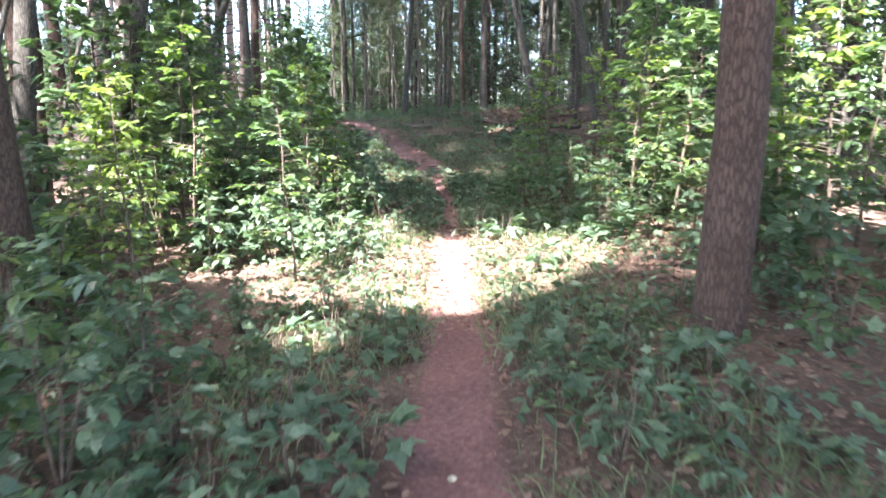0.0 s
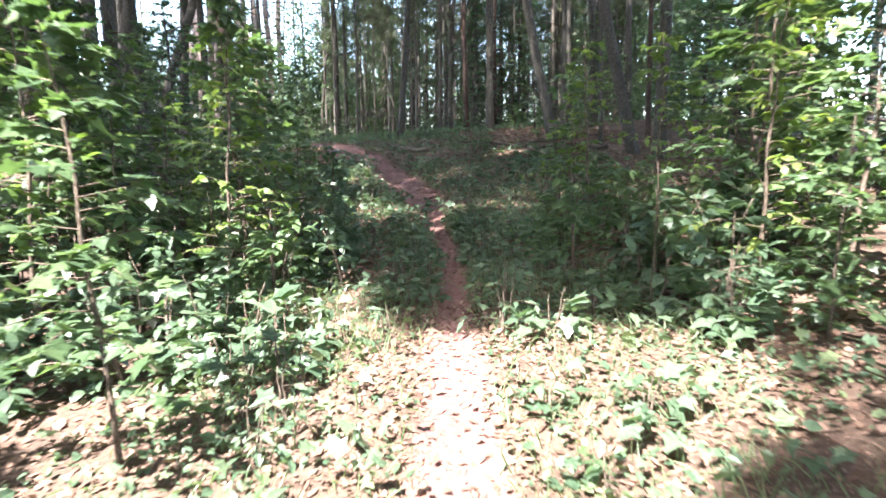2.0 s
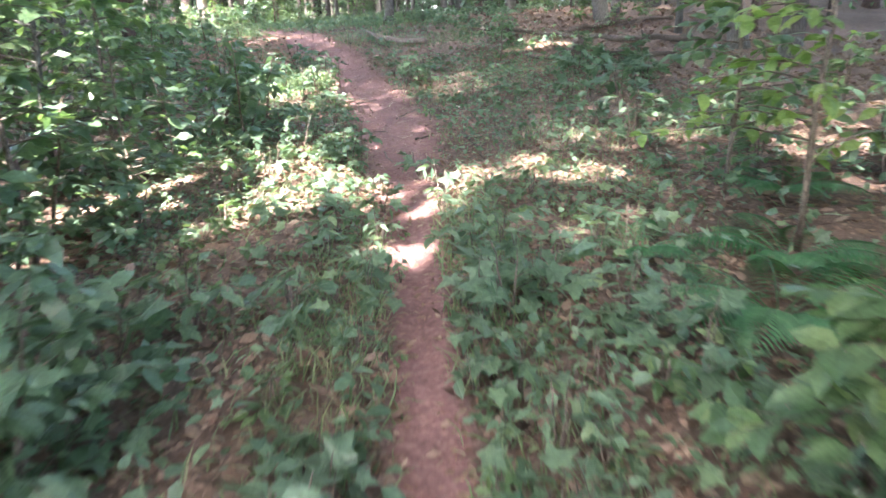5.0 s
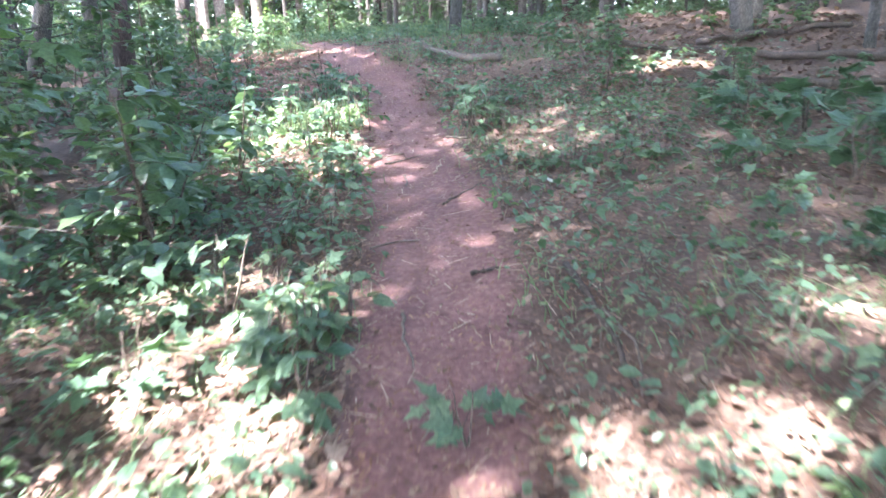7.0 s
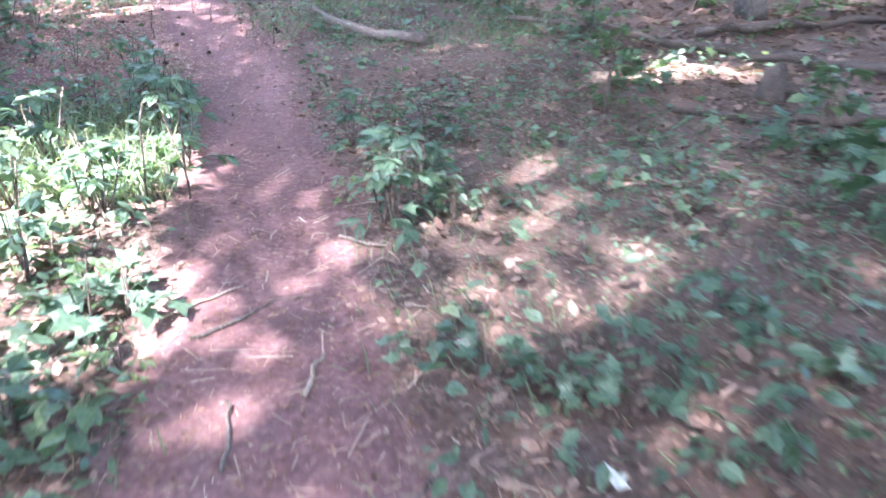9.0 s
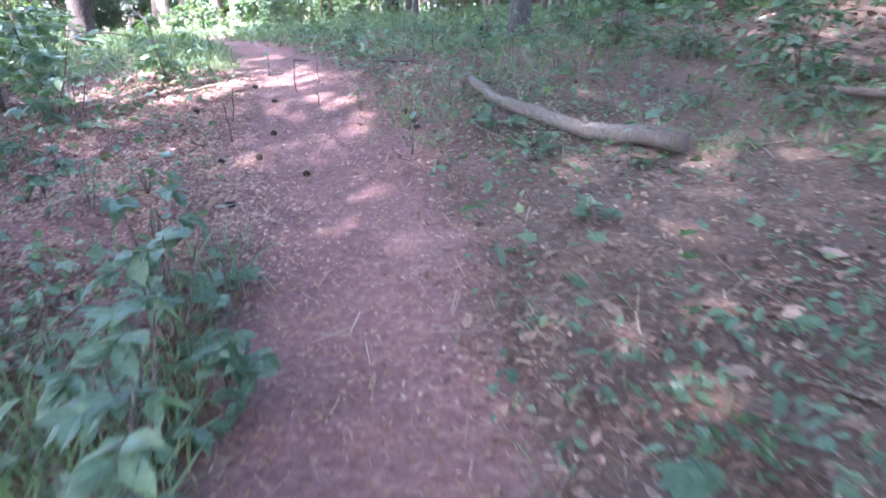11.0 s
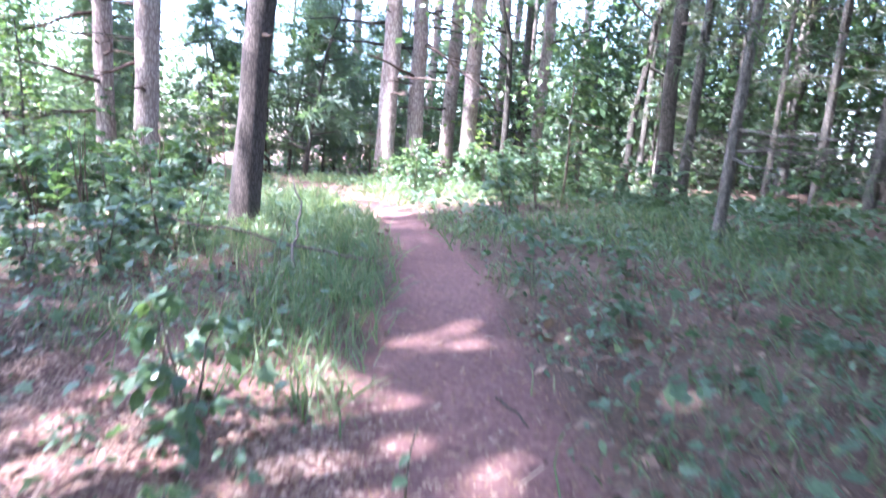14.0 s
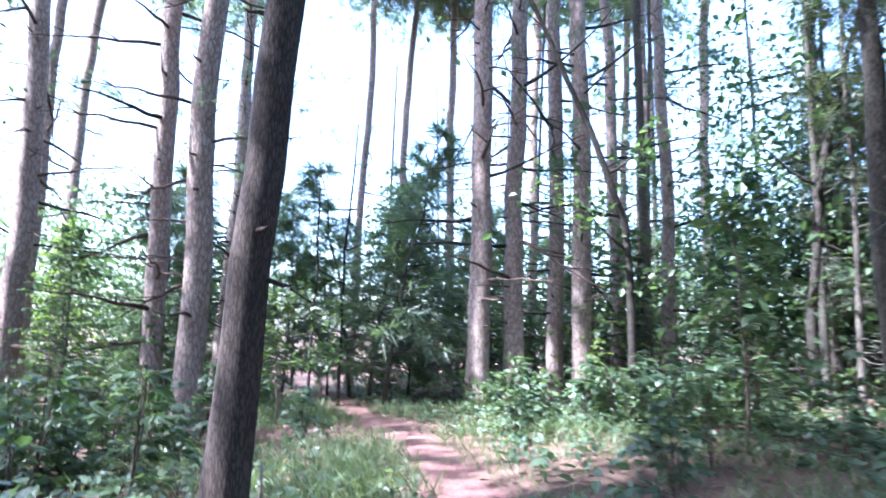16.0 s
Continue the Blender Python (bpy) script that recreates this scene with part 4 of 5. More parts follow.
cover("leaf_litter", "brown and tan dead leaves covering the forest floor", CURLED, LITTER,
      [(5000, 0, 10, -4, 4, 0.075, 0), (5000, 9.5, 14, -3.5, 4, 0.07, 0), (5000, 13, 21, -3.5, 4, 0.065, 0.4), (5000, 12, 25, 3.5, 8.5, 0.08, 0), (3500, 19.5, 28, -4.2, 4.2, 0.048, 0.5), (3000, 20, 36, -8, 9, 0.1, 0.4)], 31, 0.012, 0.3, 1.25, 0.4)
cover("leaf_fragments", "small broken brown leaf pieces over the soil", FRAGMENT, LITTER,
      [(22000, 0, 10, -3.6, 3.6, 0.05, 0), (20000, 9.5, 14, -3.2, 3.6, 0.045, 0), (32000, 13, 21, -3.2, 4, 0.04, 0), (34000, 19.5, 28, -4.0, 4.0, 0.03, 0), (14000, 12, 25, 3.5, 8.5, 0.07, 0), (9000, 20, 36, -8, 9, 0.09, 0.4), (4000, 4.8, 8.0, -1.6, 2.4, 0.05, 0)], 36, 0.01, 0.3, 1.15, 0.45)
cover("needle_litter", "dry reddish pine needles and bark flakes on the trail", CHIP, NEEDLE_LITTER,
      [(5000, 0, 14, -0.5, 0.5, 0.028, 0), (24000, 13, 28, -1.2, 1.2, 0.03, 0), (16000, 19.5, 28, -3.2, 3.2, 0.035, 0)], 32, 0.006, 0.12, -1.0, 0.5, stretch=(0.07, 0.3))
cover("wood_chips", "pale splintered wood chips scattered on the trail", CHIP, PALE_CHIP,
      [(420, 16.2, 19.6, -0.75, 0.75, 0.08, 0), (2600, 13.5, 24, -0.8, 0.8, 0.04, 0), (700, 15.0, 24.5, -2.4, 2.4, 0.06, 0)], 37, 0.004, 0.06, -1.0, 0.5, stretch=(0.04, 0.12))
cover("twig_litter", "thin dry twigs strewn over the litter", CHIP, PALE_CHIP,
      [(420, 13.0, 20.5, -0.8, 0.8, 0.14, 0), (1300, 12.8, 21, -2.6, 3.6, 0.15, 0), (700, 20.5, 26, -3.0, 3.0, 0.14, 0)], 41, 0.012, 0.07, -1.0, 0.5, stretch=(0.02, 0.045))
cover("trail_litter", "dry brown leaves lying on the narrow trail", FRAGMENT, LITTER,
      [(2600, 4.5, 8.3, -0.5, 0.6, 0.055, 0), (900, 8.3, 13.5, -0.35, 0.35, 0.05, 0), (1500, 13.5, 20.5, -0.7, 0.7, 0.03, 0)], 40, 0.01, 0.35, -1.0, 0.5)
cover("pale_leaf_litter", "bleached pinkish dry leaves strewn beside the trail", FRAGMENT, PALE_LITTER,
      [(22000, 20.6, 25.0, -3.2, 0.3, 0.03, 0.8), (20000, 21.2, 24.6, -2.9, -0.4, 0.032, 0), (4000, 19.6, 23.5, 0.4, 2.6, 0.03, 0.8), (4500, 20.0, 24.5, -0.8, 0.8, 0.022, 0)], 38, 0.012, 0.25, 0.6, 1.0)
cover("grass", "short green grass at the trail edges", BLADE, GRASS,
      [(17000, 0.5, 9, -1.6, 1.6, 0.17, 0.9), (6000, 8.5, 13, -0.6, 0.6, 0.13, 0.9), (6500, 8.5, 15, -1.9, 1.9, 0.12, 0.9), (9000, 14, 20.5, -2.4, 3.2, 0.1, 0.8), (3500, 18.3, 21.0, -1.5, -0.5, 0.22, 1.1), (5000, 22, 27.5, 0.4, 4.2, 0.16, 1.1), (3000, 24.5, 28, -3.0, -0.4, 0.18, 1.1), (6000, 24.6, 31, -1.7, -0.3, 0.24, 1.4), (12000, 27.5, 35, 0.3, 5.6, 0.26, 0.6), (9000, 28, 35, -4.0, -0.3, 0.28, 0.6), (4000, 25, 30, -5, -1, 0.26, 0.6)], 33, 0.0, 0.35, 1.2, 0.45)
cover("ground_ivy", "low green creeping leaves over the forest floor", OVATE, LEAF_HERB,
      [(9000, 0, 12.8, -3.2, 3.2, 0.075, 0.8), (5000, 12.5, 20.5, -3.2, -0.4, 0.075, 0.7), (3500, 12.5, 20.5, 0.4, 4.0, 0.065, 0.9), (5000, 20.5, 30, -6, 6, 0.075, 0.8), (9000, 28, 40, 1.2, 11, 0.13, 0.5), (5000, 27, 38, 5, 14, 0.15, 0), (5000, 27, 38, -8, -1.5, 0.12, 0.5)], 34, 0.16, 0.45, 1.5, 0.4)
cover("creeping_leaves", "tiny green creeping leaves between the litter", OVATE, LEAF_HERB,
      [(6000, 5.0, 8.2, -2.0, 2.4, 0.05, 1.1), (9000, 7.5, 13.5, -2.4, 2.4, 0.045, 1.1), (6500, 12.8, 20.8, -2.6, -0.3, 0.042, 1.0), (6500, 12.8, 20.8, 0.3, 3.6, 0.038, 1.0), (9000, 20.5, 28, 0.5, 4.5, 0.045, 1.2), (3500, 20.5, 28, -4.0, -0.6, 0.045, 1.2)], 39, 0.06, 0.45, 1.35, 0.35)
cover("seedlings", "small lobed seedling leaves above the litter", LOBED, LEAF_HERB,
      [(3500, 0, 12.8, -3.0, 3.0, 0.09, 0.6), (1500, 12.5, 20.5, -3.4, 3.5, 0.075, 0.8), (2400, 20.5, 30, -5, 5, 0.085, 0.7)], 35, 0.22, 0.4, 1.6, 0.4)


# the far wood all round, past counting
def far_wood():
    rng = np.random.default_rng(50)
    trunks, leaves = [], []
    for k in range(260):
        a = rng.uniform(0, 6.283)
        r = rng.uniform(17, 46)
        x, y = -2.5 + math.cos(a) * r * 0.85, 15 + math.sin(a) * (r + 6)
        wx, wy = x - END.x, y - END.y
        ahead = -wx * math.sin(radians(39.86)) + wy * math.cos(radians(39.86))
        side = wx * math.cos(radians(39.86)) + wy * math.sin(radians(39.86))
        if abs(float(off_trail(np.array([x]), np.array([y]))[1][0])) < 2.0:
            continue
        thin = ahead > 4 and abs(side) < 0.75 * ahead + 2 and side < 0.3 * ahead
        if thin and ahead < 24:
            continue
        rad = rng.uniform(0.05, 0.13)
        h = rng.uniform(13, 17)
        z = gz(x, y)
        t = np.linspace(0, 1, 5)
        ln = rng.normal(0, 0.4, 2)
        trunks.append(tube(np.stack([x + ln[0] * t ** 1.5, y + ln[1] * t, z - 0.1 + t * h], -1), rad * (1 - 0.5 * t), 6, 0.05, k, False))
        n = 300
        if thin:
            hz = rng.uniform(0.0, 1.0, n) ** 1.8 * 5.5
        else:
            hz = rng.uniform(0.2, 12.5, n)
        p = np.stack([x + rng.normal(0, 2.2, n), y + rng.normal(0, 2.2, n), z + hz], -1)
        leaves.append(strew(SIMPLE, p, spread(n, rng, 0.7), rng.uniform(0.12, 0.3, n)))
    # belts of leafage that close the view or cut low skylight: middle, half widths, turn, height, leaves, thinning
    # upwards
    ahead_belts = ((3.5, 43, 13, 3.5, 0, 6, 22000, 1.0), (6.5, 42, 11, 4, 0, 11.5, 26000, 1.0), (5.0, 47, 15, 3, 0, 12.5, 15000, 0.8), (9.5, 29, 2.5, 10, 0, 9, 13000, 1.0))
    # thickened to cut low skylight; the last, behind the start, stays unseen
    side_belts = ((-14, 6, 2.5, 11, 0, 8, 12000, 1.0), (11, 10, 2.5, 14, 0, 9, 15000, 1.0), (0, -13, 18, 4, 0, 11, 18000, 0.9))
    bend_belts = ((*beyond(12, 17), 5, 3, 40, 12, 14000, 1.0), (*beyond(-1, 22), 20, 4, 40, 6.5, 42000, 0.9), (*beyond(-2, 28), 22, 3.5, 40, 12, 26000, 1.5),
                  (*beyond(13, 24), 6, 4, 40, 9, 5000, 1.0), (*beyond(-13, 18.5), 6, 3, 40, 7, 9000, 1.2))
    for cx, cy, rx, ry, turn, top, n, power in (*ahead_belts, *side_belts, *bend_belts):
        few = n // 28
        pick = rng.integers(0, few, n)
        a = (rng.uniform(-1, 1, few) * rx)[pick] + rng.normal(0, 0.45, n)
        b = (rng.normal(0, 0.5, few) * ry)[pick] + rng.normal(0, 0.45, n)
        up = rng.uniform(0, 1, few)[pick]
        lump = 0.72 + 0.28 * np.sin(a * 0.9 + cx) * np.sin(a * 0.37 + 1.3 + cy)
        c, s = math.cos(radians(turn)), math.sin(radians(turn))
        x, y = cx + a * c - b * s, cy + a * s + b * c
        z = np.maximum(ground_z(x, y) + up ** power * top * lump + rng.normal(0, 0.35, n), ground_z(x, y) + 0.05)
        keep = np.abs(off_trail(x, y)[1]) > 1.5
        p = np.stack([x, y, z], -1)[keep]
        leaves.append(strew(SIMPLE, p, spread(len(p), rng, 0.7), rng.uniform(0.1, 0.25, len(p))))
    v, f = join(trunks)
    tagged(part("far_trunks", raw_mesh("far_trunks", v, f, True), BARK_GREY), "far dark tree trunks of the surrounding wood", "woods", kind="stuff")
    v, f = join(leaves)
    tagged(part("far_foliage", raw_mesh("far_foliage", v, f), LEAF_FAR), "far green foliage of the surrounding wood", "woods", kind="stuff")


far_wood()


# fallen wood
def resting(points, lift, n=9):
    """A path over the ground through plan points, its axis lifted by lift (one height or one a point)."""
    pts = np.array(points, float)
    t = np.linspace(0, 1, len(pts))
    u = np.linspace(0, 1, n)
    x, y = np.interp(u, t, pts[:, 0]), np.interp(u, t, pts[:, 1])
    h = np.interp(u, t, np.full(len(pts), lift) if np.isscalar(lift) else lift)
    return np.stack([x, y, ground_z(x, y) + h], -1)


def fallen(name, label, category, points, lift, r0, r1, material, sides=9, seed=0, wobble=0.01, n=10, knots=0, group=""):
    """A fallen stem: tapered, crooked, with broken ends and knots."""
    rng = np.random.default_rng(seed)
    path = resting(points, lift, n)
    path[:, :2] += rng.normal(0, wobble, (n, 2))
    path[:, 2] += np.abs(rng.normal(0, wobble * 0.5, n))
    org = path[0].copy()
    rad = np.linspace(r0, r1, n) * (1 + rng.normal(0, 0.06, n))
    root = new(name)
    root.location = org
    tagged(root, label, category, group)
    part("stem", raw_mesh("stem", *tube(path - org, rad, sides, 0.05, seed), True), material, root)
    for k in range(knots):
        i = int(rng.integers(1, n - 1))
        a = rng.uniform(0.3, 2.8)
        way = np.array([math.cos(a) * 0.5, rng.uniform(-0.6, 0.6), math.sin(a)])
        c = path[i] - org
        L = rad[i] * rng.uniform(2.0, 4.0)
        part("knot", raw_mesh("knot", *tube([c + way * rad[i] * 0.5, c + way * L * 0.7, c + way * L], [rad[i] * 0.4, rad[i] * 0.3, rad[i] * 0.12], 6, 0.08, seed + k), True), material, root)
    return root, path - org, rad


bough, bp, br = fallen("fallen_branch", "thick weathered branch lying on the litter beside the trail", "branch", [(-1.8, 23.36), (-1.52, 22.84), (-1.16, 22.48), (-0.45, 22.0)], (0.09, 0.05, 0.05, 0.07), 0.032, 0.058, DEADWOOD, 12, 2, 0.012, 14, 2)
part("broken_end", raw_mesh("broken_end", *tube([bp[0] + (-0.02, 0.035, 0.004), bp[0] + (0.002, -0.004, 0)], [0.012, 0.031], 9, 0.2, 3)), CUTWOOD, bough, "pale splintered end")
fallen("fallen_log", "dark mossy log lying across the forest floor", "log", [(0.5, 22.7), (1.7, 21.85), (3.0, 21.0), (4.5, 20.45)], (0.08, 0.05, 0.06, 0.08), 0.03, 0.055, LOGWOOD, 10, 5, 0.05, 18, 4)
fallen("fallen_log", "thin dark fallen trunk lying on the litter", "log", [(1.4, 19.9), (1.9, 19.66), (2.6, 19.5), (3.7, 19.1)], (0.04, 0.03, 0.05, 0.04), 0.022, 0.04, LOGWOOD, 9, 6, 0.035, 14, 3)
fallen("fallen_log", "rotting grey log half hidden in leaves", "log", [(2.6, 22.5), (3.6, 22.2), (4.8, 22.3)], 0.06, 0.06, 0.04, LOGWOOD, 10, 7, 0.05, 14, 2)
fallen("fallen_branch", "bare pale branch lying in the brambles", "branch", [(-7.4, 26.0), (-6.6, 26.6), (-5.9, 26.9)], (0.5, 0.2, 0.04), 0.01, 0.018, DEADWOOD, 6, 9, 0.03, 10, 1)
fallen("fallen_branch", "bare pale branch lying in the brambles", "branch", [(-7.6, 27.6), (-6.9, 27.0), (-6.3, 26.3)], (0.7, 0.35, 0.06), 0.008, 0.014, DEADWOOD, 6, 10, 0.03, 10, 1)

stump = new("tree_stump")
stump.location = (2.35, 20.2, gz(2.35, 20.2))
tagged(stump, "small dark rotten stump among fallen logs", "stump")
part("body", raw_mesh("body", *tube([(0, 0, -0.05), (0, 0, 0.05), (0.01, 0, 0.16), (0.01, 0.01, 0.22)], [0.14, 0.1, 0.09, 0.08], 12, 0.08, 4), True), LOGWOOD, stump)
part("broken_top", raw_mesh("broken_top", *tube([(0.01, 0.01, 0.19), (0.02, 0.0, 0.27)], [0.075, 0.02], 9, 0.3, 5)), LOGWOOD, stump)

STICK = "dry stick lying on the trodden trail"
STICKS_FIRST = (

        (((-0.88, 15.38), (-0.75, 15.45), (-0.6, 15.5)), 0.008, DEADWOOD, STICK), (((-0.53, 14.56), (-0.5, 14.4), (-0.41, 14.12)), 0.009, DEADWOOD, "pale curved stick at the trail edge"),
        (((-0.26, 14.98), (-0.12, 15.0)), 0.014, LOGWOOD, "short broken stick on the trail"), (((-0.56, 16.14), (-0.45, 16.28), (-0.3, 16.54)), 0.009, TWIG, STICK),
        (((0.2, 14.95), (0.3, 14.55), (0.36, 14.25), (0.4, 13.95)), 0.018, LOGWOOD, "crooked dark stick beside the trail"), (((0.34, 14.5), (0.45, 14.2), (0.42, 13.93)), 0.008, DEADWOOD, "thin pale stick beside the trail"),
        (((-1.72, 22.52), (-1.5, 22.28), (-1.15, 21.95)), 0.013, TWIG, "reddish stick on pine litter"), (((-0.42, 20.14), (-0.05, 19.95), (0.3, 19.8)), 0.011, TWIG, "thin bent stick on the litter"),)
STICKS_SECOND = (
        (((-0.75, 17.95), (-0.6, 17.85), (-0.5, 17.84)), 0.012, DEADWOOD, STICK), (((-1.2, 17.2), (-1.05, 17.35), (-0.95, 17.5)), 0.008, DEADWOOD, STICK), (((-0.9, 16.6), (-0.95, 16.9)), 0.009, DEADWOOD, STICK),
        (((-1.35, 17.35), (-1.1, 17.6)), 0.007, CUTWOOD, STICK), (((-0.72, 16.9), (-0.7, 17.12)), 0.01, CUTWOOD, STICK), (((-1.3, 20.8), (-1.5, 21.0)), 0.006, DEADWOOD, STICK),
        (((-2.9, 24.6), (-2.6, 24.55), (-2.4, 24.6)), 0.01, LOGWOOD, "dark stick beside the trail"), (((-4.0, 25.2), (-3.75, 25.0)), 0.008, LOGWOOD, "dark stick beside the trail"),
        (((-4.4, 23.6), (-4.2, 23.9)), 0.015, CUTWOOD, "orange-brown bark strip on the litter"),
        (((0.25, 18.2), (0.7, 18.45), (1.2, 18.35)), 0.01, TWIG, "thin bent stick on the litter"), (((1.6, 17.2), (1.9, 17.6)), 0.008, DEADWOOD, "thin pale stick on the litter"),
        (((0.6, 12.2), (1.0, 11.7), (1.3, 11.5)), 0.006, DEADWOOD, "thin pale stick in the undergrowth"), (((-1.9, 12.4), (-1.7, 11.9), (-1.55, 11.6)), 0.009, DEADWOOD, "thin pale stick in the undergrowth"),
        (((-1.5, 5.1), (-1.2, 5.6), (-1.05, 5.9)), 0.012, DEADWOOD, "grey stick in sunlit undergrowth"), (((-2.2, 15.2), (-1.8, 14.9), (-1.6, 14.85)), 0.014, LOGWOOD, "dark stick in the undergrowth"),)
for k, (pts, r, mat, label) in enumerate(STICKS_FIRST + STICKS_SECOND):
    fallen("stick", label, "stick", pts, r * 0.9, r, r * 0.55, mat, 6, 40 + k, 0.008, 8, 1 if r > 0.01 else 0, "sticks on the ground")

# a pale dead shoot standing askew beside the logs
fallen("dead_shoot", "pale bare shoot standing askew in the litter", "stick", [(0.82, 21.3), (0.7, 21.55), (0.62, 21.7)], (0.02, 0.28, 0.5), 0.012, 0.006, DEADWOOD, 6, 70, 0.01, 8)


# standing stalks
def stalk(x, y, h, lean, label, r=0.006, mat=TWIG, leaves=0, seed=0):
    rng = np.random.default_rng(seed)
    root = new("dead_stalk")
    root.location = (x, y, gz(x, y))
    tagged(root, label, "stalk", "bare stalks by the trail")
    t = np.linspace(0, 1, 6)
    pts = np.stack([lean[0] * t * h + rng.normal(0, 0.006, 6), lean[1] * t * h + rng.normal(0, 0.006, 6), t * h - 0.02], -1)
    part("stem", raw_mesh("stem", *tube(pts, r * (1.2 - 0.6 * t), 5, 0.1, seed), True), mat, root)
    for k in range(leaves):
        i = rng.uniform(0.45, 1)
        p = np.array([np.interp(i, t, pts[:, j]) for j in range(3)])[None]
        part("leaf", raw_mesh("leaf", *strew(OVATE, p, spread(1, rng, 0.5), np.array([rng.uniform(0.05, 0.09)]))), LEAF_HERB, root)
    return root


for k, (x, y, h, lean, n) in enumerate(((-1.82, 18.36, 0.55, (0.05, 0.03), 5), (-1.62, 18.42, 0.5, (0.0, -0.05), 4), (-3.42, 22.5, 0.3, (-0.05, 0), 0), (-2.1, 22.5, 0.42, (0.05, 0), 0), (-3.0, 23.2, 0.35, (0.02, 0.02), 0),
                                        (-3.35, 23.6, 0.3, (0, 0), 0), (-3.6, 22.9, 0.28, (0.1, 0), 1), (-2.2, 23.9, 0.4, (0, 0.05), 2), (-2.5, 24.5, 0.35, (0.04, 0), 0), (-1.9, 23.0, 0.25, (-0.1, 0), 0),
                                        (-2.8, 24.9, 0.38, (0.0, 0.1), 2), (-2.0, 22.05, 0.3, (0.1, 0.0), 2), (-3.9, 24.3, 0.35, (0.03, 0.0), 2), (-1.55, 24.6, 0.4, (0, 0), 3))):
    stalk(x, y, h, lean, "thin dark bare stalk standing in the litter" if n < 3 else "dark stalk with a few green leaves", 0.006, TWIG, n, 80 + k)


# pine cones
def cone_mesh():
    out = [tube([(0, 0, 0), (0, 0, 0.02), (0, 0, 0.045), (0, 0, 0.06)], [0.008, 0.016, 0.012, 0.003], 8, 0.05, 1)]
    for ring in range(6):
        n = 8 - ring // 2
        a = np.arange(n) * 6.283 / n + ring * 0.4
        r = 0.014 + 0.004 * math.sin(ring * 0.55)
        p = np.stack([np.cos(a) * r * 0.6, np.sin(a) * r * 0.6, np.full(n, 0.006 + ring * 0.009)], -1)
        out.append(strew(SIMPLE, p, turns(a - 1.5708, np.full(n, 0.5), np.zeros(n)), np.full(n, 0.022 - 0.0015 * ring)))
    return join(out)


CONE_MESH = raw_mesh("pine_cone", *cone_mesh())
for k, (x, y) in enumerate(((-3.03, 22.14), (-3.82, 23.76), (-2.08, 22.52), (-3.12, 22.56), (-3.25, 22.08), (-2.22, 22.93), (-2.13, 22.69), (-3.45, 23.3), (-2.62, 21.85), (-4.0, 23.1), (-1.9, 24.3), (-3.3, 24.7), (-2.9, 21.4))):
    c = part("pine_cone", CONE_MESH, CONE)
    c.matrix_basis = pose(x, y, gz(x, y) + 0.012, 80, 0, k * 67) @ Matrix.Scale(0.85, 4)
    tagged(c, "dark open pine cone lying on the litter", "pine cone", "pine cones on the ground")

chip = part("bark_chip", raw_mesh("bark_chip", *strew(LOBED, [(0, 0, 0)], turns(np.array([0.4]), np.array([0.35]), np.array([0.2])), np.array([0.085]))), PALE)
chip.location = (0.2, 16.5, gz(0.2, 16.5) + 0.02)
tagged(chip, "pale upturned leaf lying on the litter", "leaf")
pebble = part("pebble", raw_mesh("pebble", *tube([(0, 0, -0.01), (0, 0, 0.004), (0, 0, 0.014), (0, 0, 0.02)], [0.014, 0.022, 0.018, 0.006], 9, 0.08, 3), True), PALE)
pebble.location = (0.04, 2.42, gz(0.04, 2.42))
tagged(pebble, "small pale pebble on the earth trail", "pebble")


# ferns
def fern(x, y, fronds, length, seed, aim=None):
    rng = np.random.default_rng(seed)
    root = new("fern")
    root.location = (x, y, gz(x, y))
    tagged(root, "green fern with arching feathery fronds", "fern", "ferns beside the trail")
    for k in range(fronds):
        a = 6.283 * k / fronds + rng.uniform(-0.3, 0.3) if aim is None else aim + rng.uniform(-1.2, 1.2)
        L = length * rng.uniform(0.75, 1.1)
        t = np.linspace(0, 1, 26)
        out = L * 0.9 * t
        up = L * (0.75 * t - 0.62 * t ** 2) + 0.01
        axis_pts = np.stack([np.cos(a) * out, np.sin(a) * out, up], -1)
        stem = tube(axis_pts[::5], 0.004 * (1.1 - 0.8 * t[::5]), 4, 0, 0, False)
        ps, rs, ss = [], [], []
        for i in range(4, 26):
            w = math.sin(math.pi * min(1, 0.12 + t[i] * 0.88)) * 0.2 * L * 1.15 + 0.012
            for side in (-1, 1):
                ps.append(axis_pts[i]), rs.append((a - 1.5708 + side * 1.15, -0.1 - 0.35 * t[i], 0.15 * side)), ss.append((w * 0.55, w, w))
        rs = np.array(rs)
        blade = strew(LANCE, ps, turns(rs[:, 0], rs[:, 1], rs[:, 2]), np.array(ss))
        f = part("frond", raw_mesh("frond", *join([stem, blade])), FERN, root)


fern(1.5, 10.95, 9, 0.7, 1)
fern(1.85, 11.6, 8, 0.65, 2)
fern(1.15, 11.75, 6, 0.5, 3)
fern(2.3, 12.6, 7, 0.6, 4)
fern(-1.9, 10.4, 7, 0.55, 5)

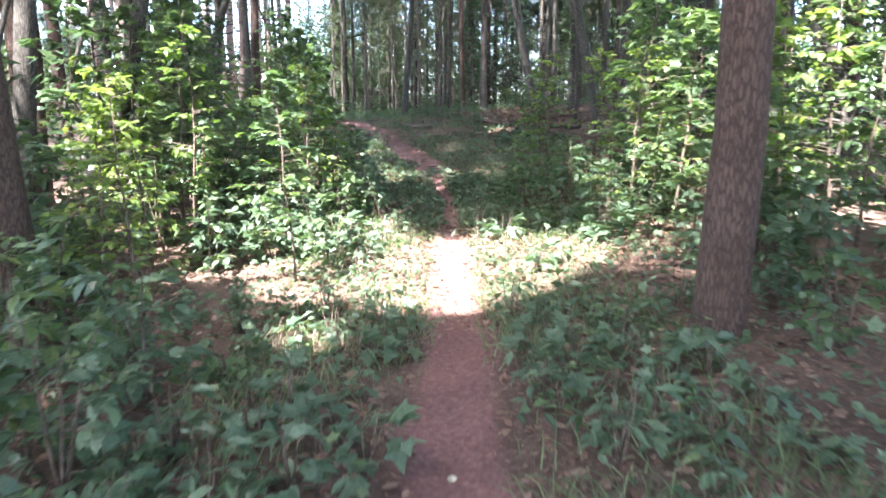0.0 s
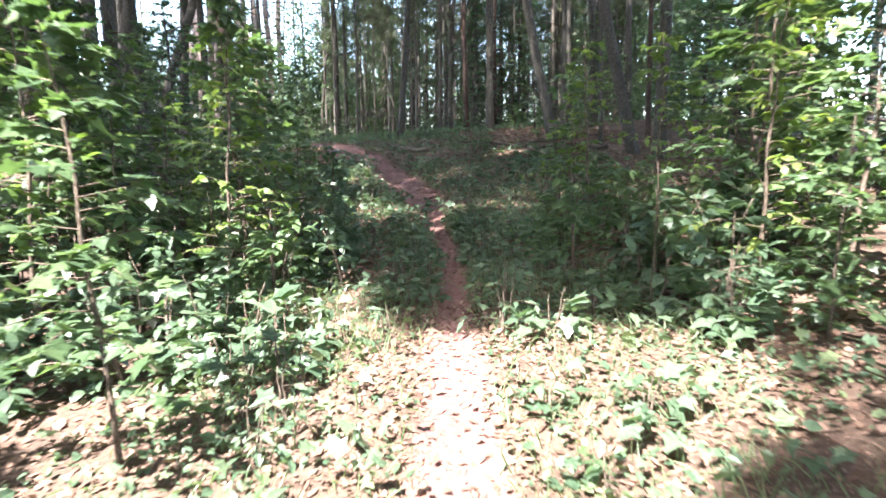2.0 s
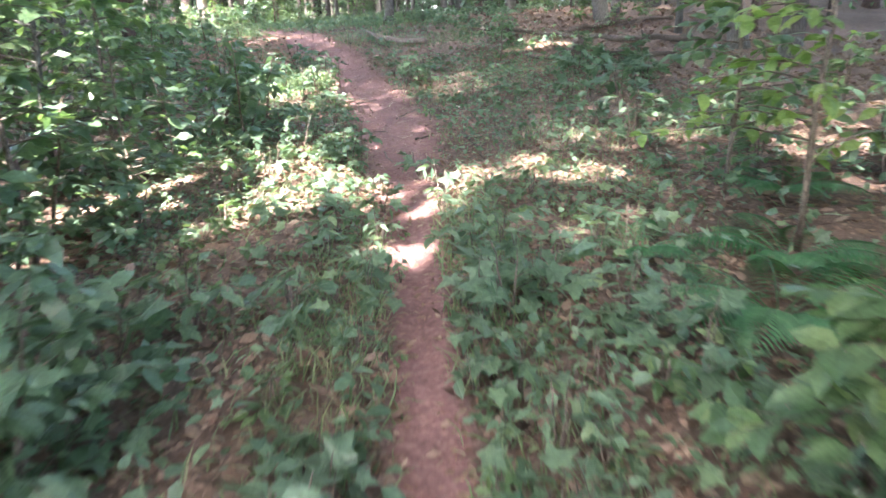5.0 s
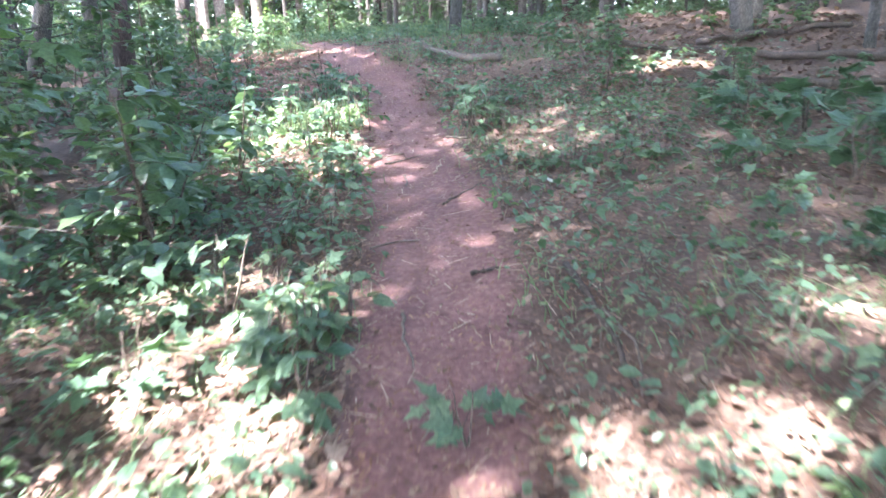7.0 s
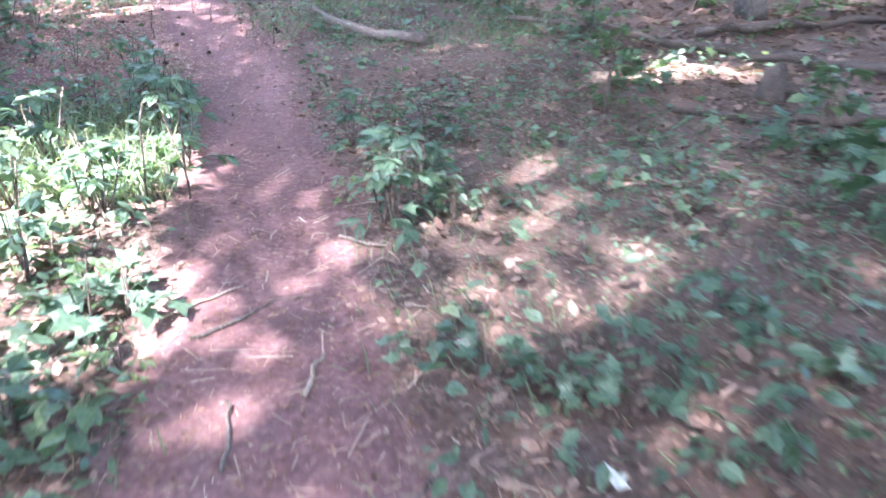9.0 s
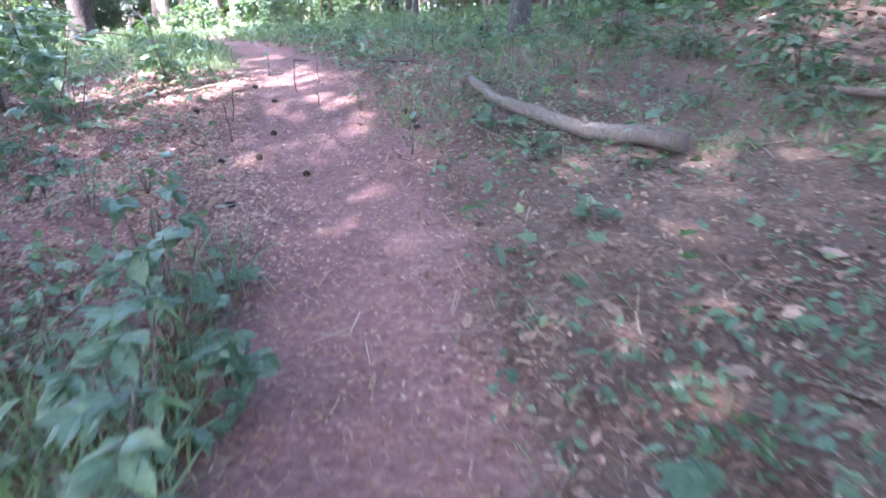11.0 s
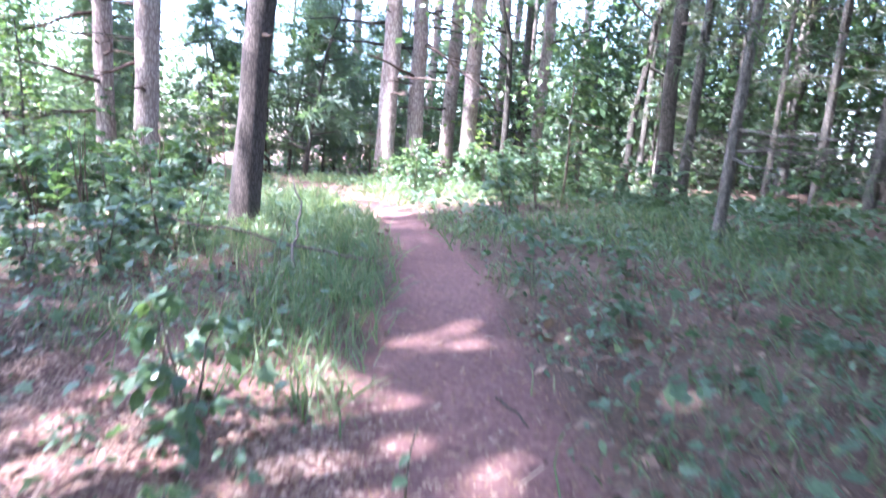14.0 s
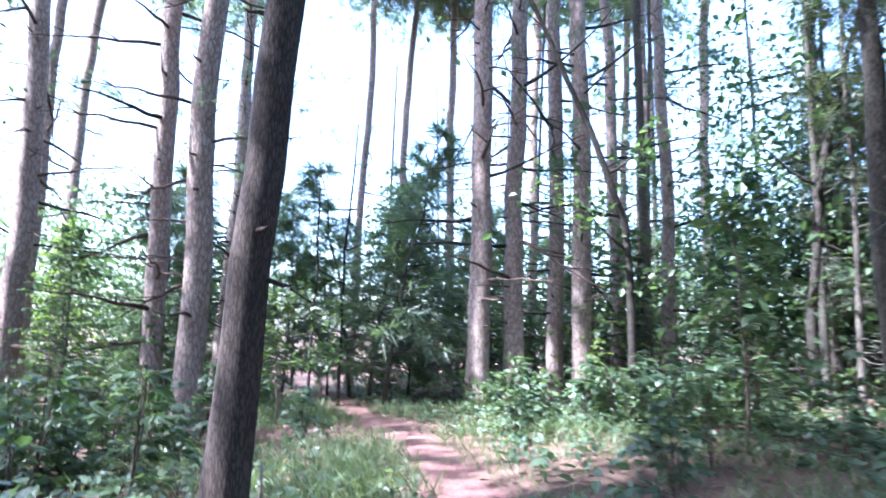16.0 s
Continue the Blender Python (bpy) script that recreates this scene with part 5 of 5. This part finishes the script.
# plants that stand out along the way
LOW_FIRST = (
    (0.38, 11.05, 1.2, 1), (0.55, 11.25, 1.0, 1), (0.3, 11.35, 0.8, 0), (-0.62, 11.2, 1.0, 0), (-1.9, 7.5, 1.5, 1), (-2.3, 7.9, 1.6, 1),
    (-1.7, 8.2, 1.4, 0), (-2.6, 7.2, 1.6, 0), (-2.0, 7.0, 1.3, 1), (-1.5, 7.1, 1.2, 0), (-2.9, 7.7, 1.6, 1), (-1.3, 7.0, 1.1, 1),
    (-2.2, 8.5, 1.4, 1), (-0.75, 7.5, 0.9, 0), (-0.6, 7.15, 0.8, 2), (1.1, 7.7, 0.9, 0), (1.9, 7.3, 1.3, 1), (2.3, 7.8, 1.5, 1),
    (0.7, 7.9, 0.8, 2), (-1.05, 7.3, 1.3, 1), (-1.35, 7.6, 1.5, 1), (-1.2, 8.0, 1.3, 0), (-0.95, 6.9, 1.0, 1), (1.5, 7.6, 1.3, 1),
)
LOW_SECOND = (
    (-0.16, 13.68, 0.75, 1), (-0.75, 14.42, 1.0, 0), (-0.95, 14.6, 0.9, 2), (-0.9, 14.15, 0.9, 1), (-0.12, 17.0, 0.56, 1), (0.1, 16.95, 0.56, 1),
    (0.3, 16.78, 0.56, 1), (0.5, 16.95, 0.42, 1), (1.05, 16.9, 0.63, 1), (1.6, 16.5, 1.2, 1), (2.1, 16.2, 1.5, 1), (2.6, 16.8, 1.6, 1),
)
LOW_THIRD = (
    (-0.35, 17.08, 0.52, 1), (0.85, 17.1, 0.63, 1), (-0.55, 18.1, 1.0, 3), (-0.4, 18.35, 0.9, 3), (-0.65, 18.55, 0.8, 3), (-2.6, 23.0, 0.6, 3),
    (-1.95, 18.2, 0.9, 0), (-2.2, 18.6, 1.0, 0), (-2.0, 17.8, 0.8, 2), (1.9, 18.9, 1.1, 1), (2.2, 18.7, 1.2, 1), (1.95, 18.0, 1.5, 1),
    (2.25, 17.4, 1.6, 1), (2.7, 18.3, 1.6, 1), (-1.3, 24.2, 0.9, 0), (-0.15, 11.6, 0.5, 0), (0.24, 11.9, 0.5, 1), (0.12, 12.4, 0.4, 0), (-0.22, 12.3, 0.45, 2), (0.2, 11.3, 0.45, 0), (-0.12, 10.8, 0.4, 2),
)
for x, y, sc, k in LOW_FIRST + LOW_SECOND + LOW_THIRD:
    put("low", x, y, sc, k)
for x, y, sc in ((-0.5, 18.1, 1.0), (-0.38, 18.5, 0.9), (-0.62, 18.8, 0.9), (-0.85, 19.3, 0.8), (-0.2, 18.2, 0.7), (-1.9, 18.1, 0.8), (-2.15, 18.5, 0.9), (-2.4, 18.2, 0.9), (-2.0, 17.6, 0.8), (-2.6, 18.9, 1.0), (1.9, 14.6, 0.9), (2.2, 14.9, 0.9), (1.6, 15.0, 0.8),
                 (-1.05, 14.35, 0.8), (-0.95, 13.95, 0.8), (-1.35, 14.5, 0.9), (2.5, 19.6, 1.1), (2.2, 19.2, 1.1), (-1.1, 25.3, 0.9), (-1.9, 25.2, 0.8), (-1.0, 25.9, 1.0), (-0.6, 24.6, 0.8), (-5.0, 22.0, 0.9), (-4.8, 22.7, 0.9), (-1.8, 18.9, 0.9), (-2.05, 19.3, 1.0), (-2.3, 19.7, 1.0), (-2.5, 20.2, 1.0), (-2.2, 20.0, 0.8), (-2.8, 20.6, 1.0)):
    put("herb", x, y, sc)
for x, y, sc, k in ((-2.1, 15.2, 1.0, 3), (-2.5, 14.3, 1.0, 3), (-2.7, 16.0, 1.0, 0), (-2.3, 16.7, 0.8, 3), (2.6, 14.2, 0.7, 3), (3.0, 15.2, 0.7, 0), (-5.4, 23.2, 0.9, 3), (-5.0, 24.3, 0.8, 0)):
    put("shrub", x, y, sc, k)
for x, y, sc, k in ((-1.5, 7.35, 0.6, 3), (-1.95, 7.0, 0.7, 3), (-2.3, 7.5, 0.75, 2), (-1.75, 7.9, 0.65, 3), (-2.6, 6.8, 0.8, 3), (-1.2, 7.9, 0.45, 2), (-2.2, 8.2, 0.8, 3), (-2.9, 7.4, 0.8, 2), (2.6, 7.3, 0.6, 3), (2.1, 7.9, 0.55, 2),
                    (-1.6, 4.6, 0.45, 3), (-2.1, 4.9, 0.5, 2), (-2.4, 4.2, 0.5, 3), (-1.3, 4.0, 0.4, 2), (-1.9, 3.8, 0.5, 3), (-2.9, 4.7, 0.6, 0), (-1.4, 5.1, 0.35, 2)):
    put("shrub", x, y, sc, k)
put("low", 1.76, 14.3, 1.2, 3, label="tall yellow-green plant standing in the litter")
put("sapling", -1.47, 6.03, 0.62, 1, label="thin-stemmed sapling with pale lobed leaves beside the trail")
put("sapling", 2.35, 7.0, 0.6, 0, label="sapling with broad sunlit leaves hanging beside the trail")


# crooked young trees at the bend
def crooked(label, right, ahead, line, r, limbs, seed):
    """A leaning stem given by (height, further right); limbs by (height, right, up)."""
    rng = np.random.default_rng(seed)
    x, y = beyond(right, ahead)
    root = new("young_tree")
    root.location = (x, y, gz(x, y))
    tagged(root, label, "tree")
    c, s = math.cos(radians(39.86)), math.sin(radians(39.86))
    hs = np.linspace(0, line[-1][0], 12)
    rt = np.interp(hs, [p[0] for p in line], [p[1] for p in line]) + rng.normal(0, 0.02, 12)
    pts = np.stack([rt * c, rt * s, hs - 0.08], -1)
    rad = r * (1 - 0.6 * hs / hs[-1])
    # stem and limbs darkened in colour, standing in for shade
    part("trunk", raw_mesh("trunk", *tube(pts, rad, 9, 0.04, seed), True), BARK_SHADED, root)
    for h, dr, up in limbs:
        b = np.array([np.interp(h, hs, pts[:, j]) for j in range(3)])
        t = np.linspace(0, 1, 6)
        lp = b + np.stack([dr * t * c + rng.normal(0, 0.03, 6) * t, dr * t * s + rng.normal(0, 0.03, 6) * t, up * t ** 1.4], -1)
        limb = part("limb", raw_mesh("limb", *tube(lp, r * 0.42 * (1 - 0.75 * t), 6, 0.05, seed), True), BARK_SHADED, root)
        n = 70
        w = rng.uniform(0.3, 1.05, n)
        p = np.stack([np.interp(w, t, lp[:, j]) for j in range(3)], -1) + rng.normal(0, 0.22, (n, 3))
        tagged(part("foliage", raw_mesh("foliage", *strew(OVATE, p, spread(n, rng, 0.5), rng.uniform(0.1, 0.2, n))), LEAF_BROAD, root), kind="stuff")


crooked("slender dark tree arching over beside the bend", 3.4, 11.0, ((0, 0), (3.3, -0.16), (5.1, -0.75), (7.6, -1.9), (9.5, -2.9)), 0.085, ((3.0, -0.9, 1.0), (3.6, -1.7, 0.5), (4.4, 0.9, 0.8), (2.2, 0.7, 0.6)), 5)
crooked("leaning dark young tree beside the bend", 6.1, 10.5, ((0, 0), (4.1, 0.3), (6.5, 0.95), (9.0, 1.9)), 0.09, ((4.0, -1.2, 0.9), (4.6, 1.0, 1.2), (5.4, -1.0, 1.0), (3.0, 1.1, -0.5)), 6)
crooked("thin dark sapling in the gap of the wood", -2.95, 14.0, ((0, 0), (3, 0.05), (5, 0.0)), 0.04, ((1.8, 0.8, 0.4), (2.4, -0.7, 0.4), (1.2, 0.5, 0.3)), 7)
crooked("thin dark sapling in the gap of the wood", -2.4, 15.0, ((0, 0), (4, -0.05), (7, 0.1)), 0.05, ((3.8, 0.8, 0.4), (3.0, -0.7, 0.4)), 8)

thicken()
for kind_src, home in HOME:
    kind_src.matrix_basis = home
